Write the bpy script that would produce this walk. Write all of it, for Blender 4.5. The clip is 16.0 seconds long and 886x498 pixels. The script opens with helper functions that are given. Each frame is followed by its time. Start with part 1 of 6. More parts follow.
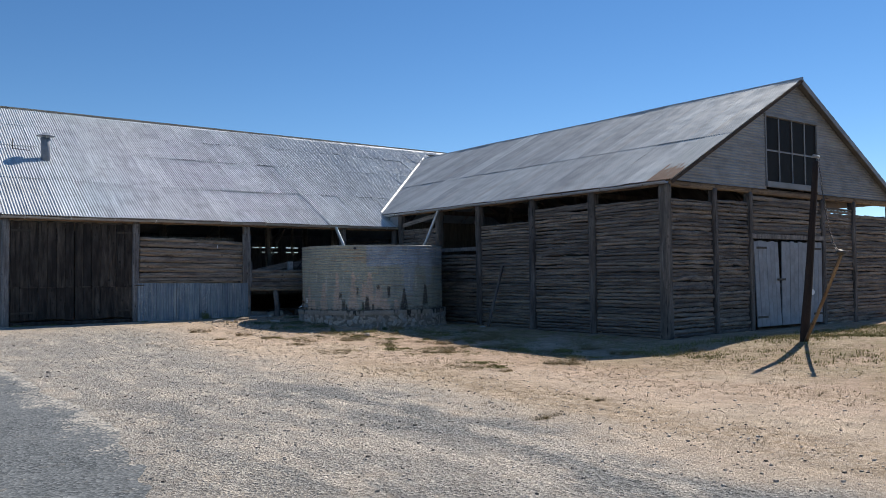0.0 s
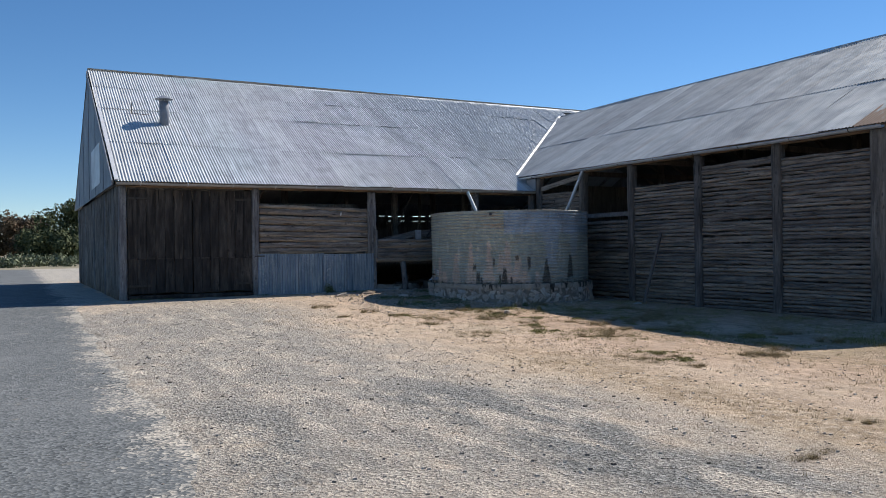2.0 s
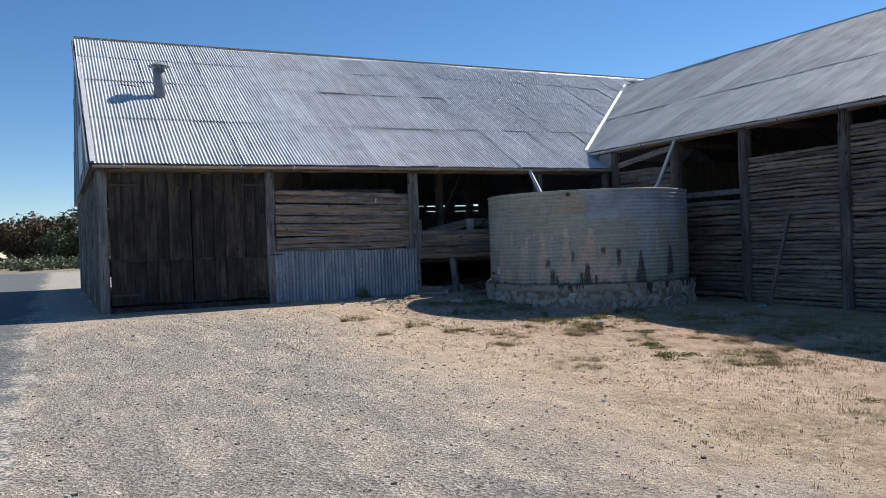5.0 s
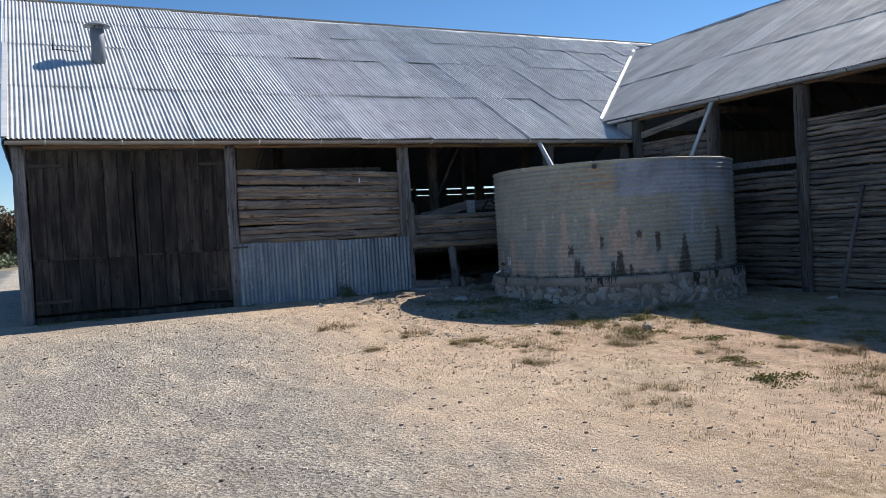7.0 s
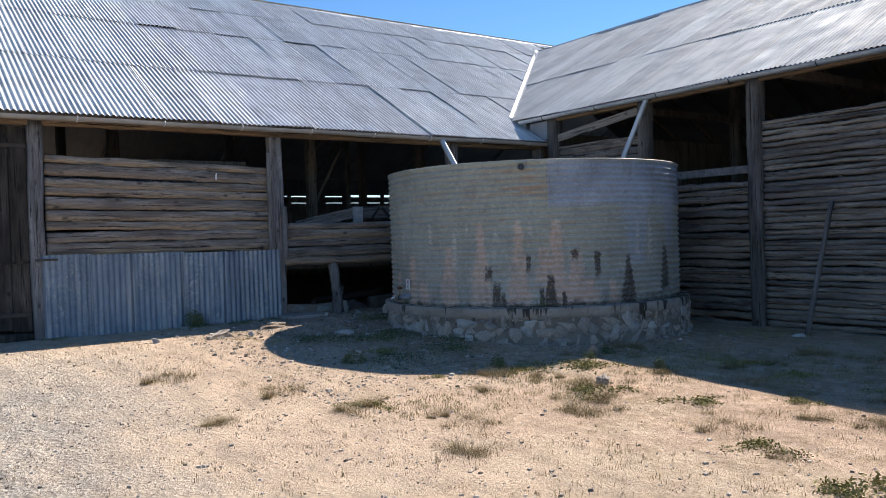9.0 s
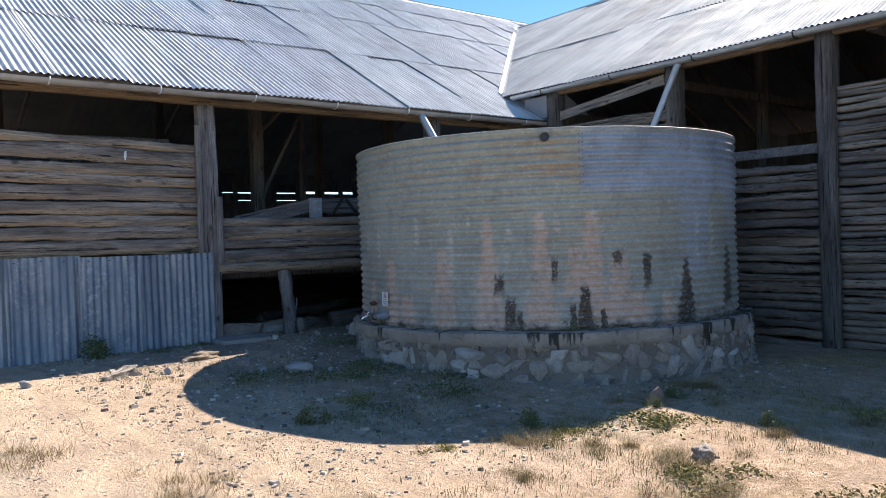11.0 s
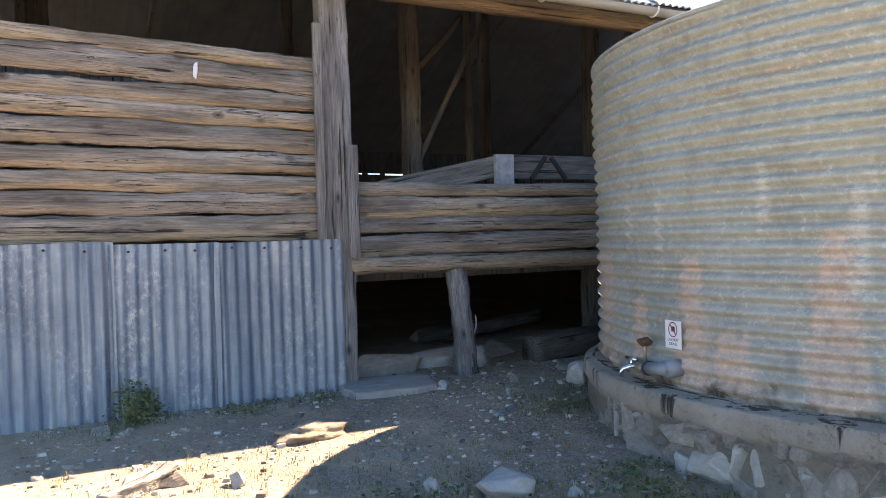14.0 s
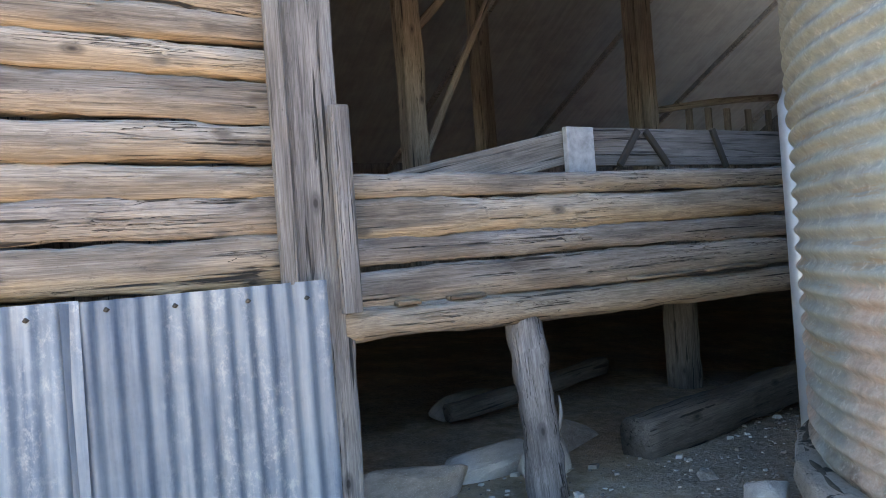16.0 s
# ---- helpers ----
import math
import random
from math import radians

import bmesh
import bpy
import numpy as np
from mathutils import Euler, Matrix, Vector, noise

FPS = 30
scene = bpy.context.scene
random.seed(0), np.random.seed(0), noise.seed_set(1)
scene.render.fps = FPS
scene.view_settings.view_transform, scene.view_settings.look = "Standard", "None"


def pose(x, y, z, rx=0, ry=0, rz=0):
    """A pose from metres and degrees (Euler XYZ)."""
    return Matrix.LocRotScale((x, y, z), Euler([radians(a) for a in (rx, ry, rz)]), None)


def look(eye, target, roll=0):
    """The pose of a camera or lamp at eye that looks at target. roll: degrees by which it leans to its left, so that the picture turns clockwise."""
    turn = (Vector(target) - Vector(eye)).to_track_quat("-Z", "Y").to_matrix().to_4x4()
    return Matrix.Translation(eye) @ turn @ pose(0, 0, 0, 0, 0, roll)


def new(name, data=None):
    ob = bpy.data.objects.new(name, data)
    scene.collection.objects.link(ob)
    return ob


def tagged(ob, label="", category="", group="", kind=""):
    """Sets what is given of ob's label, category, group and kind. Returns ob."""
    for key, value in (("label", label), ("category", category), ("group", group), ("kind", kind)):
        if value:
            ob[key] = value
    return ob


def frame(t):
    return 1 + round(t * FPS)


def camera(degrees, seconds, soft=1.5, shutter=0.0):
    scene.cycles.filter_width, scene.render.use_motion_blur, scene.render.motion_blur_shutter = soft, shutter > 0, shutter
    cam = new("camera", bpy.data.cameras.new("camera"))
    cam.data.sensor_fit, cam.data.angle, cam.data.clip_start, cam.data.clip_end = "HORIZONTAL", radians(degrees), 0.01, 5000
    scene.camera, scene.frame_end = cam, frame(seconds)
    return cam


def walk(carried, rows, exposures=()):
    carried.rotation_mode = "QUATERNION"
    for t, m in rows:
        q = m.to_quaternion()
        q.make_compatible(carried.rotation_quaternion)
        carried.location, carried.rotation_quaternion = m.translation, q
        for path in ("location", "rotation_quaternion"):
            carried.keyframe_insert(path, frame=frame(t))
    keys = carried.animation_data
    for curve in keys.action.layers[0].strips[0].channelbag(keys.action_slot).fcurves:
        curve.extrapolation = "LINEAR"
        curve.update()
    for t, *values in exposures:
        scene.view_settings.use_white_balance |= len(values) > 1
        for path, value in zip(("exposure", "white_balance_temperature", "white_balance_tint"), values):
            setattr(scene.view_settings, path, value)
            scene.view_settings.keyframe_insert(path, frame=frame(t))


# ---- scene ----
cam = camera(57.9, 16.0, soft=0.9)
PATH = [
    (0, (-0.01, -0.027, 1.558), (1.19, 1.571, 1.626), -0.6),
    (0.5, (0.265, 0.516, 1.539), (1.381, 2.174, 1.591), -0.6),
    (1, (0.584, 1.181, 1.527), (1.619, 2.892, 1.56), -0.6),
    (1.5, (0.858, 1.825, 1.543), (1.832, 3.571, 1.556), -0.7),
    (2, (1.117, 2.496, 1.544), (2.058, 4.261, 1.541), -0.8),
    (2.5, (1.361, 3.221, 1.563), (2.28, 4.997, 1.549), -1.0),
    (3, (1.637, 3.885, 1.564), (2.539, 5.67, 1.544), -1.2),
    (3.5, (1.877, 4.601, 1.549), (2.769, 6.391, 1.529), -1.5),
    (4, (2.108, 5.274, 1.546), (2.992, 7.068, 1.528), -1.7),
    (4.5, (2.353, 5.985, 1.534), (3.229, 7.782, 1.52), -1.9),
    (4.7, (2.472, 6.3, 1.53), (3.344, 8.1, 1.516), -1.9),
    (6.8, (3.65, 9.274, 1.511), (4.535, 11.067, 1.468), -2.8),
    (7, (3.748, 9.546, 1.519), (4.646, 11.332, 1.469), -3.2),
    (7.5, (4.114, 10.204, 1.509), (5.056, 11.966, 1.446), -3.4),
    (8, (4.455, 10.952, 1.506), (5.472, 12.674, 1.44), -3.0),
    (8.5, (4.787, 11.678, 1.541), (5.886, 13.348, 1.489), -2.3),
    (9, (5.081, 12.361, 1.528), (6.245, 13.987, 1.498), -1.8),
    (9.2, (5.184, 12.617, 1.499), (6.366, 14.23, 1.479), -1.7),
    (11.3, (6.753, 15.31, 1.492), (8.023, 16.856, 1.464), -1.9),
    (11.5, (6.937, 15.549, 1.493), (8.222, 17.082, 1.466), -1.8),
    (12, (7.332, 16.165, 1.478), (8.664, 17.657, 1.446), -1.6),
    (12.5, (7.63, 16.905, 1.449), (8.947, 18.41, 1.407), -1.4),
    (13, (7.892, 17.646, 1.384), (9.09, 19.247, 1.338), -1.3),
    (13.5, (8.118, 18.237, 1.381), (9.168, 19.938, 1.339), -1.6),
    (14, (8.3, 18.876, 1.405), (9.255, 20.633, 1.375), -1.6),
    (14.5, (8.502, 19.574, 1.424), (9.413, 21.354, 1.407), -1.7),
    (15, (8.586, 20.269, 1.48), (9.525, 22.035, 1.461), -2.0),
    (15.5, (8.822, 20.886, 1.495), (9.804, 22.628, 1.482), -2.6),
    (16, (9.25, 21.388, 1.48), (10.26, 23.115, 1.49), -4.2),
]
EXPOSURES = [(0, 0.16, 6500, 10), (2.5, 0.22, 6500, 10), (7.5, 0.42, 6700, 11), (9.0, 0.78, 6750, 12), (11.5, 1.34, 7100, 13), (12.5, 1.9, 8000, 16), (13.5, 2.2, 8700, 18),
             (14.5, 2.6, 8950, 18), (15.2, 2.95, 9000, 17), (16, 3.3, 9100, 17)]
walk(cam, [(t, look(eye, target, roll)) for t, eye, target, roll in PATH], EXPOSURES)

# ---- world and sun ----
SUN_AZ, SUN_EL = radians(15.0), radians(42.6)      # from +x towards +y, above the horizon
world = bpy.data.worlds.new("world")
scene.world = world
world.use_nodes = True
wn = world.node_tree
sky = wn.nodes.new("ShaderNodeTexSky")
sky.sky_type = "NISHITA"
sky.sun_disc = False
sky.sun_elevation = SUN_EL
sky.sun_rotation = radians(90) - SUN_AZ
sky.altitude = 100
sky.air_density, sky.dust_density, sky.ozone_density = 0.8, 0.0, 4.0
rich = wn.nodes.new("ShaderNodeHueSaturation")
rich.inputs["Saturation"].default_value = 1.17
wn.links.new(sky.outputs[0], rich.inputs["Color"])
wn.links.new(rich.outputs[0], wn.nodes["Background"].inputs[0])
wn.nodes["Background"].inputs[1].default_value = 0.102
sun = new("sun", bpy.data.lights.new("sun", "SUN"))
sun.data.energy, sun.data.angle, sun.data.color = 5.0, radians(0.53), (1.0, 0.95, 0.87)
sun.matrix_world = look((0, 0, 40), (-math.cos(SUN_AZ) * 40, -math.sin(SUN_AZ) * 40, 40 - 40 * math.tan(SUN_EL)))


# ---- helpers of this scene ----
R = random.Random(7)


def nz(x, y=0.0, z=0.0):
    return noise.noise(Vector((x, y, z)))


def smooth(a, b, v):
    s = min(1.0, max(0.0, (v - a) / (b - a)))
    return s * s * (3 - 2 * s)


def ground_z(x, y):
    """The yard: a low rise by the sheds, a dip before the barn, a bank at the pole."""
    z = 0.31 * smooth(16.0, 24.3, y) * (1 - 0.75 * smooth(13.5, 16.5, x) * (1 - smooth(26, 30, y)))
    z -= 0.13 * math.exp(-(((x - 12.0) / 3.2) ** 2 + ((y - 11.5) / 4.0) ** 2))
    z += 0.24 * math.exp(-(((x - 16.6) / 2.2) ** 2 + ((y - 7.8) / 2.2) ** 2))
    z -= 0.04 * math.exp(-(((x - 13.5) / 3.0) ** 2 + ((y - 20.5) / 2.0) ** 2))
    near = math.exp(-((x - 8) / 30) ** 2 - ((y - 14) / 30) ** 2)
    return z + near * (0.03 * nz(x * 0.45, y * 0.45, 3.0) + 0.012 * nz(x * 1.7, y * 1.7, 9.0))


def mesh_object(name, verts, faces, mat, smooth_shade=False):
    me = bpy.data.meshes.new(name)
    me.from_pydata(verts, [], faces)
    me.materials.append(mat)
    if smooth_shade:
        me.polygons.foreach_set("use_smooth", [True] * len(me.polygons))
    me.update()
    return me


def put(name, me, parent=None, m=None, label=""):
    ob = new(name, me)
    if parent is not None:
        ob.parent = parent
    if m is not None:
        ob.matrix_basis = m
    if label:
        ob["label"] = label
    return ob


def part(name, bm, mat, parent=None, label="", m=None, smooth_shade=False):
    me = bpy.data.meshes.new(name)
    bm.to_mesh(me)
    bm.free()
    me.materials.append(mat)
    if smooth_shade:
        me.polygons.foreach_set("use_smooth", [True] * len(me.polygons))
    return put(name, me, parent, m, label)


def box_bm(x0, x1, y0, y1, z0, z1, bevel=0.004, bm=None):
    own = bm or bmesh.new()
    made = bmesh.ops.create_cube(own, size=1.0)["verts"]
    bmesh.ops.scale(own, vec=(x1 - x0, y1 - y0, z1 - z0), verts=made)
    bmesh.ops.translate(own, vec=((x0 + x1) / 2, (y0 + y1) / 2, (z0 + z1) / 2), verts=made)
    if bevel:
        edges = list({e for v in made for e in v.link_edges})
        bmesh.ops.bevel(own, geom=edges, offset=bevel, segments=1, affect="EDGES")
    return own


def between(a, b):
    """A pose at a whose x axis points to b, and the distance."""
    a, b = Vector(a), Vector(b)
    return Matrix.Translation(a) @ (b - a).to_track_quat("X", "Z").to_matrix().to_4x4(), (b - a).length


def log_data(name, length, height, depth, mat, seed, segs=14, ring=8, square=0.6, rough=0.16, bow=0.02, taper=0.12):
    """A hewn log or slab along +x from the origin: uneven in section, slightly bowed, with irregular ends."""
    verts, faces = [], []
    for i in range(segs + 1):
        f = i / segs
        x = f * length
        cz = bow * math.sin(f * math.pi) * nz(seed * 3.7) * 2 + 0.25 * rough * height * nz(x * 1.3, seed)
        k = 1 - taper * (f if seed % 2 else 1 - f)
        for j in range(ring):
            a = 2 * math.pi * (j + 0.5) / ring
            c, s = math.cos(a), math.sin(a)
            c = math.copysign(abs(c) ** square, c)
            s = math.copysign(abs(s) ** square, s)
            w = 1 + rough * nz(x * 2.3 + seed * 9.1, c * 1.3, s * 1.3) + 0.55 * rough * nz(x * 7, c * 2.1 + seed, s * 2.1) + 0.3 * rough * nz(x * 17 + seed, c * 3, s * 3)
            verts.append((x, c * depth / 2 * w * k, cz + s * height / 2 * w * k))
    for i in range(segs):
        for j in range(ring):
            a, b = i * ring + j, i * ring + (j + 1) % ring
            faces.append((a, a + ring, b + ring, b))
    faces.append(tuple(range(ring)))
    faces.append(tuple(segs * ring + j for j in reversed(range(ring))))
    return mesh_object(name, verts, faces, mat, True)


def corrugated_data(name, width, length, mat, pitch=0.0765, amp=0.0115, rows=3, per=6, seed=0, sag=0.0):
    """A corrugated sheet in the xy plane, ribs along y, from the origin."""
    n = max(2, round(width / pitch)) * per
    verts, faces = [], []
    for r in range(rows + 1):
        y = length * r / rows
        lift = sag * nz(seed * 5.3, r * 0.9)
        for i in range(n + 1):
            x = width * i / n
            edge = 0.006 * abs(nz(seed, r * 2.0 + (i > n / 2) * 7)) if i in (0, n) else 0
            verts.append((x, y + (0.01 * nz(seed + x, 4.0) if r in (0, rows) else 0), amp * math.cos(2 * math.pi * x / pitch) + lift + edge))
    for r in range(rows):
        for i in range(n):
            a = r * (n + 1) + i
            faces.append((a, a + 1, a + n + 2, a + n + 1))
    return mesh_object(name, verts, faces, mat, True)


def tube_data(name, points, radius, mat, ring=12, caps=True):
    """A round pipe through points."""
    verts, faces = [], []
    pts = [Vector(p) for p in points]
    for i, p in enumerate(pts):
        d = (pts[min(i + 1, len(pts) - 1)] - pts[max(i - 1, 0)]).normalized()
        u = d.cross(Vector((0.31, 0.77, 0.55))).normalized()
        v = d.cross(u)
        for j in range(ring):
            a = 2 * math.pi * j / ring
            verts.append(p + radius * (math.cos(a) * u + math.sin(a) * v))
    for i in range(len(pts) - 1):
        for j in range(ring):
            a, b = i * ring + j, i * ring + (j + 1) % ring
            faces.append((a, b, b + ring, a + ring))
    if caps:
        faces.append(tuple(reversed(range(ring))))
        faces.append(tuple((len(pts) - 1) * ring + j for j in range(ring)))
    me = mesh_object(name, [tuple(v) for v in verts], faces, mat, True)
    return me


def stone_data(name, mat, seed, size=1.0, flat=0.7, fine=2):
    bm = bmesh.new()
    bmesh.ops.create_icosphere(bm, subdivisions=fine, radius=0.5 * size)
    for v in bm.verts:
        d = v.co.normalized()
        k = 1 + 0.5 * nz(d.x * 1.4 + seed * 4.1, d.y * 1.4, d.z * 1.4) + 0.22 * nz(d.x * 3.4 + seed, d.y * 3.4, d.z * 3.4) + 0.08 * nz(d.x * 9 + seed, d.y * 9, d.z * 9)
        v.co = Vector((v.co.x * k, v.co.y * k * 0.85, v.co.z * k * flat))
    me = bpy.data.meshes.new(name)
    bm.to_mesh(me)
    bm.free()
    me.materials.append(mat)
    me.polygons.foreach_set("use_smooth", [True] * len(me.polygons))
    return me


def chunk_data(name, mat, seed, points=15, thin=0.34, bevel=0.05, craggy=0.0):
    """A broken angular stone about 1 m across, flattest along y."""
    rs = random.Random(seed * 13 + 5)
    bm = bmesh.new()
    for _ in range(points):
        d = Vector((rs.gauss(0, 1), rs.gauss(0, 1), rs.gauss(0, 1))).normalized() * rs.uniform(0.44, 0.56)
        bm.verts.new((d.x, max(-thin, min(thin, d.y)), d.z))
    bmesh.ops.convex_hull(bm, input=bm.verts)
    loose = [v for v in bm.verts if not v.link_faces]
    bmesh.ops.delete(bm, geom=loose, context="VERTS")
    bmesh.ops.dissolve_limit(bm, angle_limit=radians(14), verts=bm.verts, edges=bm.edges)
    bmesh.ops.bevel(bm, geom=list(bm.edges), offset=bevel, segments=1, affect="EDGES", clamp_overlap=True)
    bmesh.ops.triangulate(bm, faces=bm.faces)
    if craggy:
        bmesh.ops.subdivide_edges(bm, edges=list(bm.edges), cuts=1, use_grid_fill=True)
        for v in bm.verts:
            p = v.co * 4.5
            v.co *= 1 + craggy * nz(p.x + seed, p.y, p.z) + 0.5 * craggy * nz(p.x * 2.4, p.y * 2.4 + seed, p.z * 2.4)
    me = bpy.data.meshes.new(name)
    bm.to_mesh(me)
    bm.free()
    me.materials.append(mat)
    return me


def flagstone_data(name, mat, seed, w, d, h, corners=9):
    """A flat slab with a broken outline, its foot at z = 0."""
    rs = random.Random(seed)
    bm = bmesh.new()
    ring = []
    for i in range(corners * 3):
        a = 2 * math.pi * i / (corners * 3)
        k = 0.5 * (1 / max(abs(math.cos(a)), abs(math.sin(a)))) ** 0.6 * (1 + 0.16 * nz(math.cos(a) * 1.6 + seed, math.sin(a) * 1.6) + rs.uniform(-0.03, 0.03))
        ring.append((k * w * math.cos(a), k * d * math.sin(a)))
    rows = []
    for s, z in ((1.03, -0.06), (1.0, h * 0.75), (0.965, h * 0.96), (0.7, h), (0.35, h)):
        rows.append([bm.verts.new((x * s, y * s, z + 0.012 * nz(x * 4, y * 4, seed))) for x, y in ring])
    n = len(ring)
    for p, q in zip(rows, rows[1:]):
        for i in range(n):
            bm.faces.new((p[i], p[(i + 1) % n], q[(i + 1) % n], q[i]))
    bm.faces.new(rows[-1])
    me = bpy.data.meshes.new(name)
    bm.to_mesh(me)
    bm.free()
    me.materials.append(mat)
    return me


# ---- materials ----
class Nodes:
    """A small writer of node trees."""

    def __init__(self, name):
        self.mat = bpy.data.materials.new(name)
        self.mat.use_nodes = True
        self.tree = self.mat.node_tree
        self.out = self.tree.nodes["Principled BSDF"]
        self.coord = self.tree.nodes.new("ShaderNodeTexCoord")

    def link(self, a, b):
        self.tree.links.new(a, b)

    def value(self, sock, v):
        if isinstance(v, bpy.types.NodeSocket):
            self.link(v, sock)
        else:
            sock.default_value = v

    def mapping(self, scale=(1, 1, 1), space="Object", vary=None):
        m = self.tree.nodes.new("ShaderNodeMapping")
        self.link(self.coord.outputs[space], m.inputs[0])
        m.inputs["Scale"].default_value = scale
        if vary is not None:
            self.link(vary, m.inputs["Location"])
        return m.outputs[0]

    def noise(self, vec, scale, detail=4, rough=0.6, distort=0.0):
        n = self.tree.nodes.new("ShaderNodeTexNoise")
        self.link(vec, n.inputs["Vector"])
        n.inputs["Scale"].default_value = scale
        n.inputs["Detail"].default_value = detail
        n.inputs["Roughness"].default_value = rough
        n.inputs["Distortion"].default_value = distort
        return n.outputs["Fac"]

    def voronoi(self, vec, scale, out="Distance", feature="F1"):
        n = self.tree.nodes.new("ShaderNodeTexVoronoi")
        n.feature = feature
        self.link(vec, n.inputs["Vector"])
        n.inputs["Scale"].default_value = scale
        return n.outputs[out]

    def ramp(self, fac, a, b, lo=0.0, hi=1.0):
        n = self.tree.nodes.new("ShaderNodeMapRange")
        self.value(n.inputs[0], fac)
        n.inputs[1].default_value, n.inputs[2].default_value = a, b
        n.inputs[3].default_value, n.inputs[4].default_value = lo, hi
        return n.outputs[0]

    def math(self, op, a, b=0.0):
        n = self.tree.nodes.new("ShaderNodeMath")
        n.operation = op
        self.value(n.inputs[0], a)
        self.value(n.inputs[1], b)
        return n.outputs[0]

    def mix(self, fac, a, b, blend="MIX"):
        n = self.tree.nodes.new("ShaderNodeMix")
        n.data_type = "RGBA"
        n.blend_type = blend
        self.value(n.inputs[0], fac)
        for sock, v in ((n.inputs[6], a), (n.inputs[7], b)):
            self.value(sock, (*v, 1) if isinstance(v, tuple) and len(v) == 3 else v)
        return n.outputs[2]

    def random(self):
        return self.tree.nodes.new("ShaderNodeObjectInfo").outputs["Random"]

    def island(self):
        return self.tree.nodes.new("ShaderNodeNewGeometry").outputs["Random Per Island"]

    def axis(self, vec, which):
        n = self.tree.nodes.new("ShaderNodeSeparateXYZ")
        self.link(vec, n.inputs[0])
        return n.outputs[which]

    def spread(self, r, size=40.0):
        n = self.tree.nodes.new("ShaderNodeCombineXYZ")
        for k in range(3):
            self.value(n.inputs[k], self.math("MULTIPLY", r, size * (1 + 0.37 * k)))
        return n.outputs[0]

    def done(self, colour, rough=0.8, metal=0.0, height=None, strength=0.3, distance=0.01):
        self.value(self.out.inputs["Base Color"], (*colour, 1) if isinstance(colour, tuple) and len(colour) == 3 else colour)
        self.value(self.out.inputs["Roughness"], rough)
        self.value(self.out.inputs["Metallic"], metal)
        if height is not None:
            b = self.tree.nodes.new("ShaderNodeBump")
            b.inputs["Strength"].default_value = strength
            b.inputs["Distance"].default_value = distance
            self.link(height, b.inputs["Height"])
            self.link(b.outputs[0], self.out.inputs["Normal"])
        return self.mat


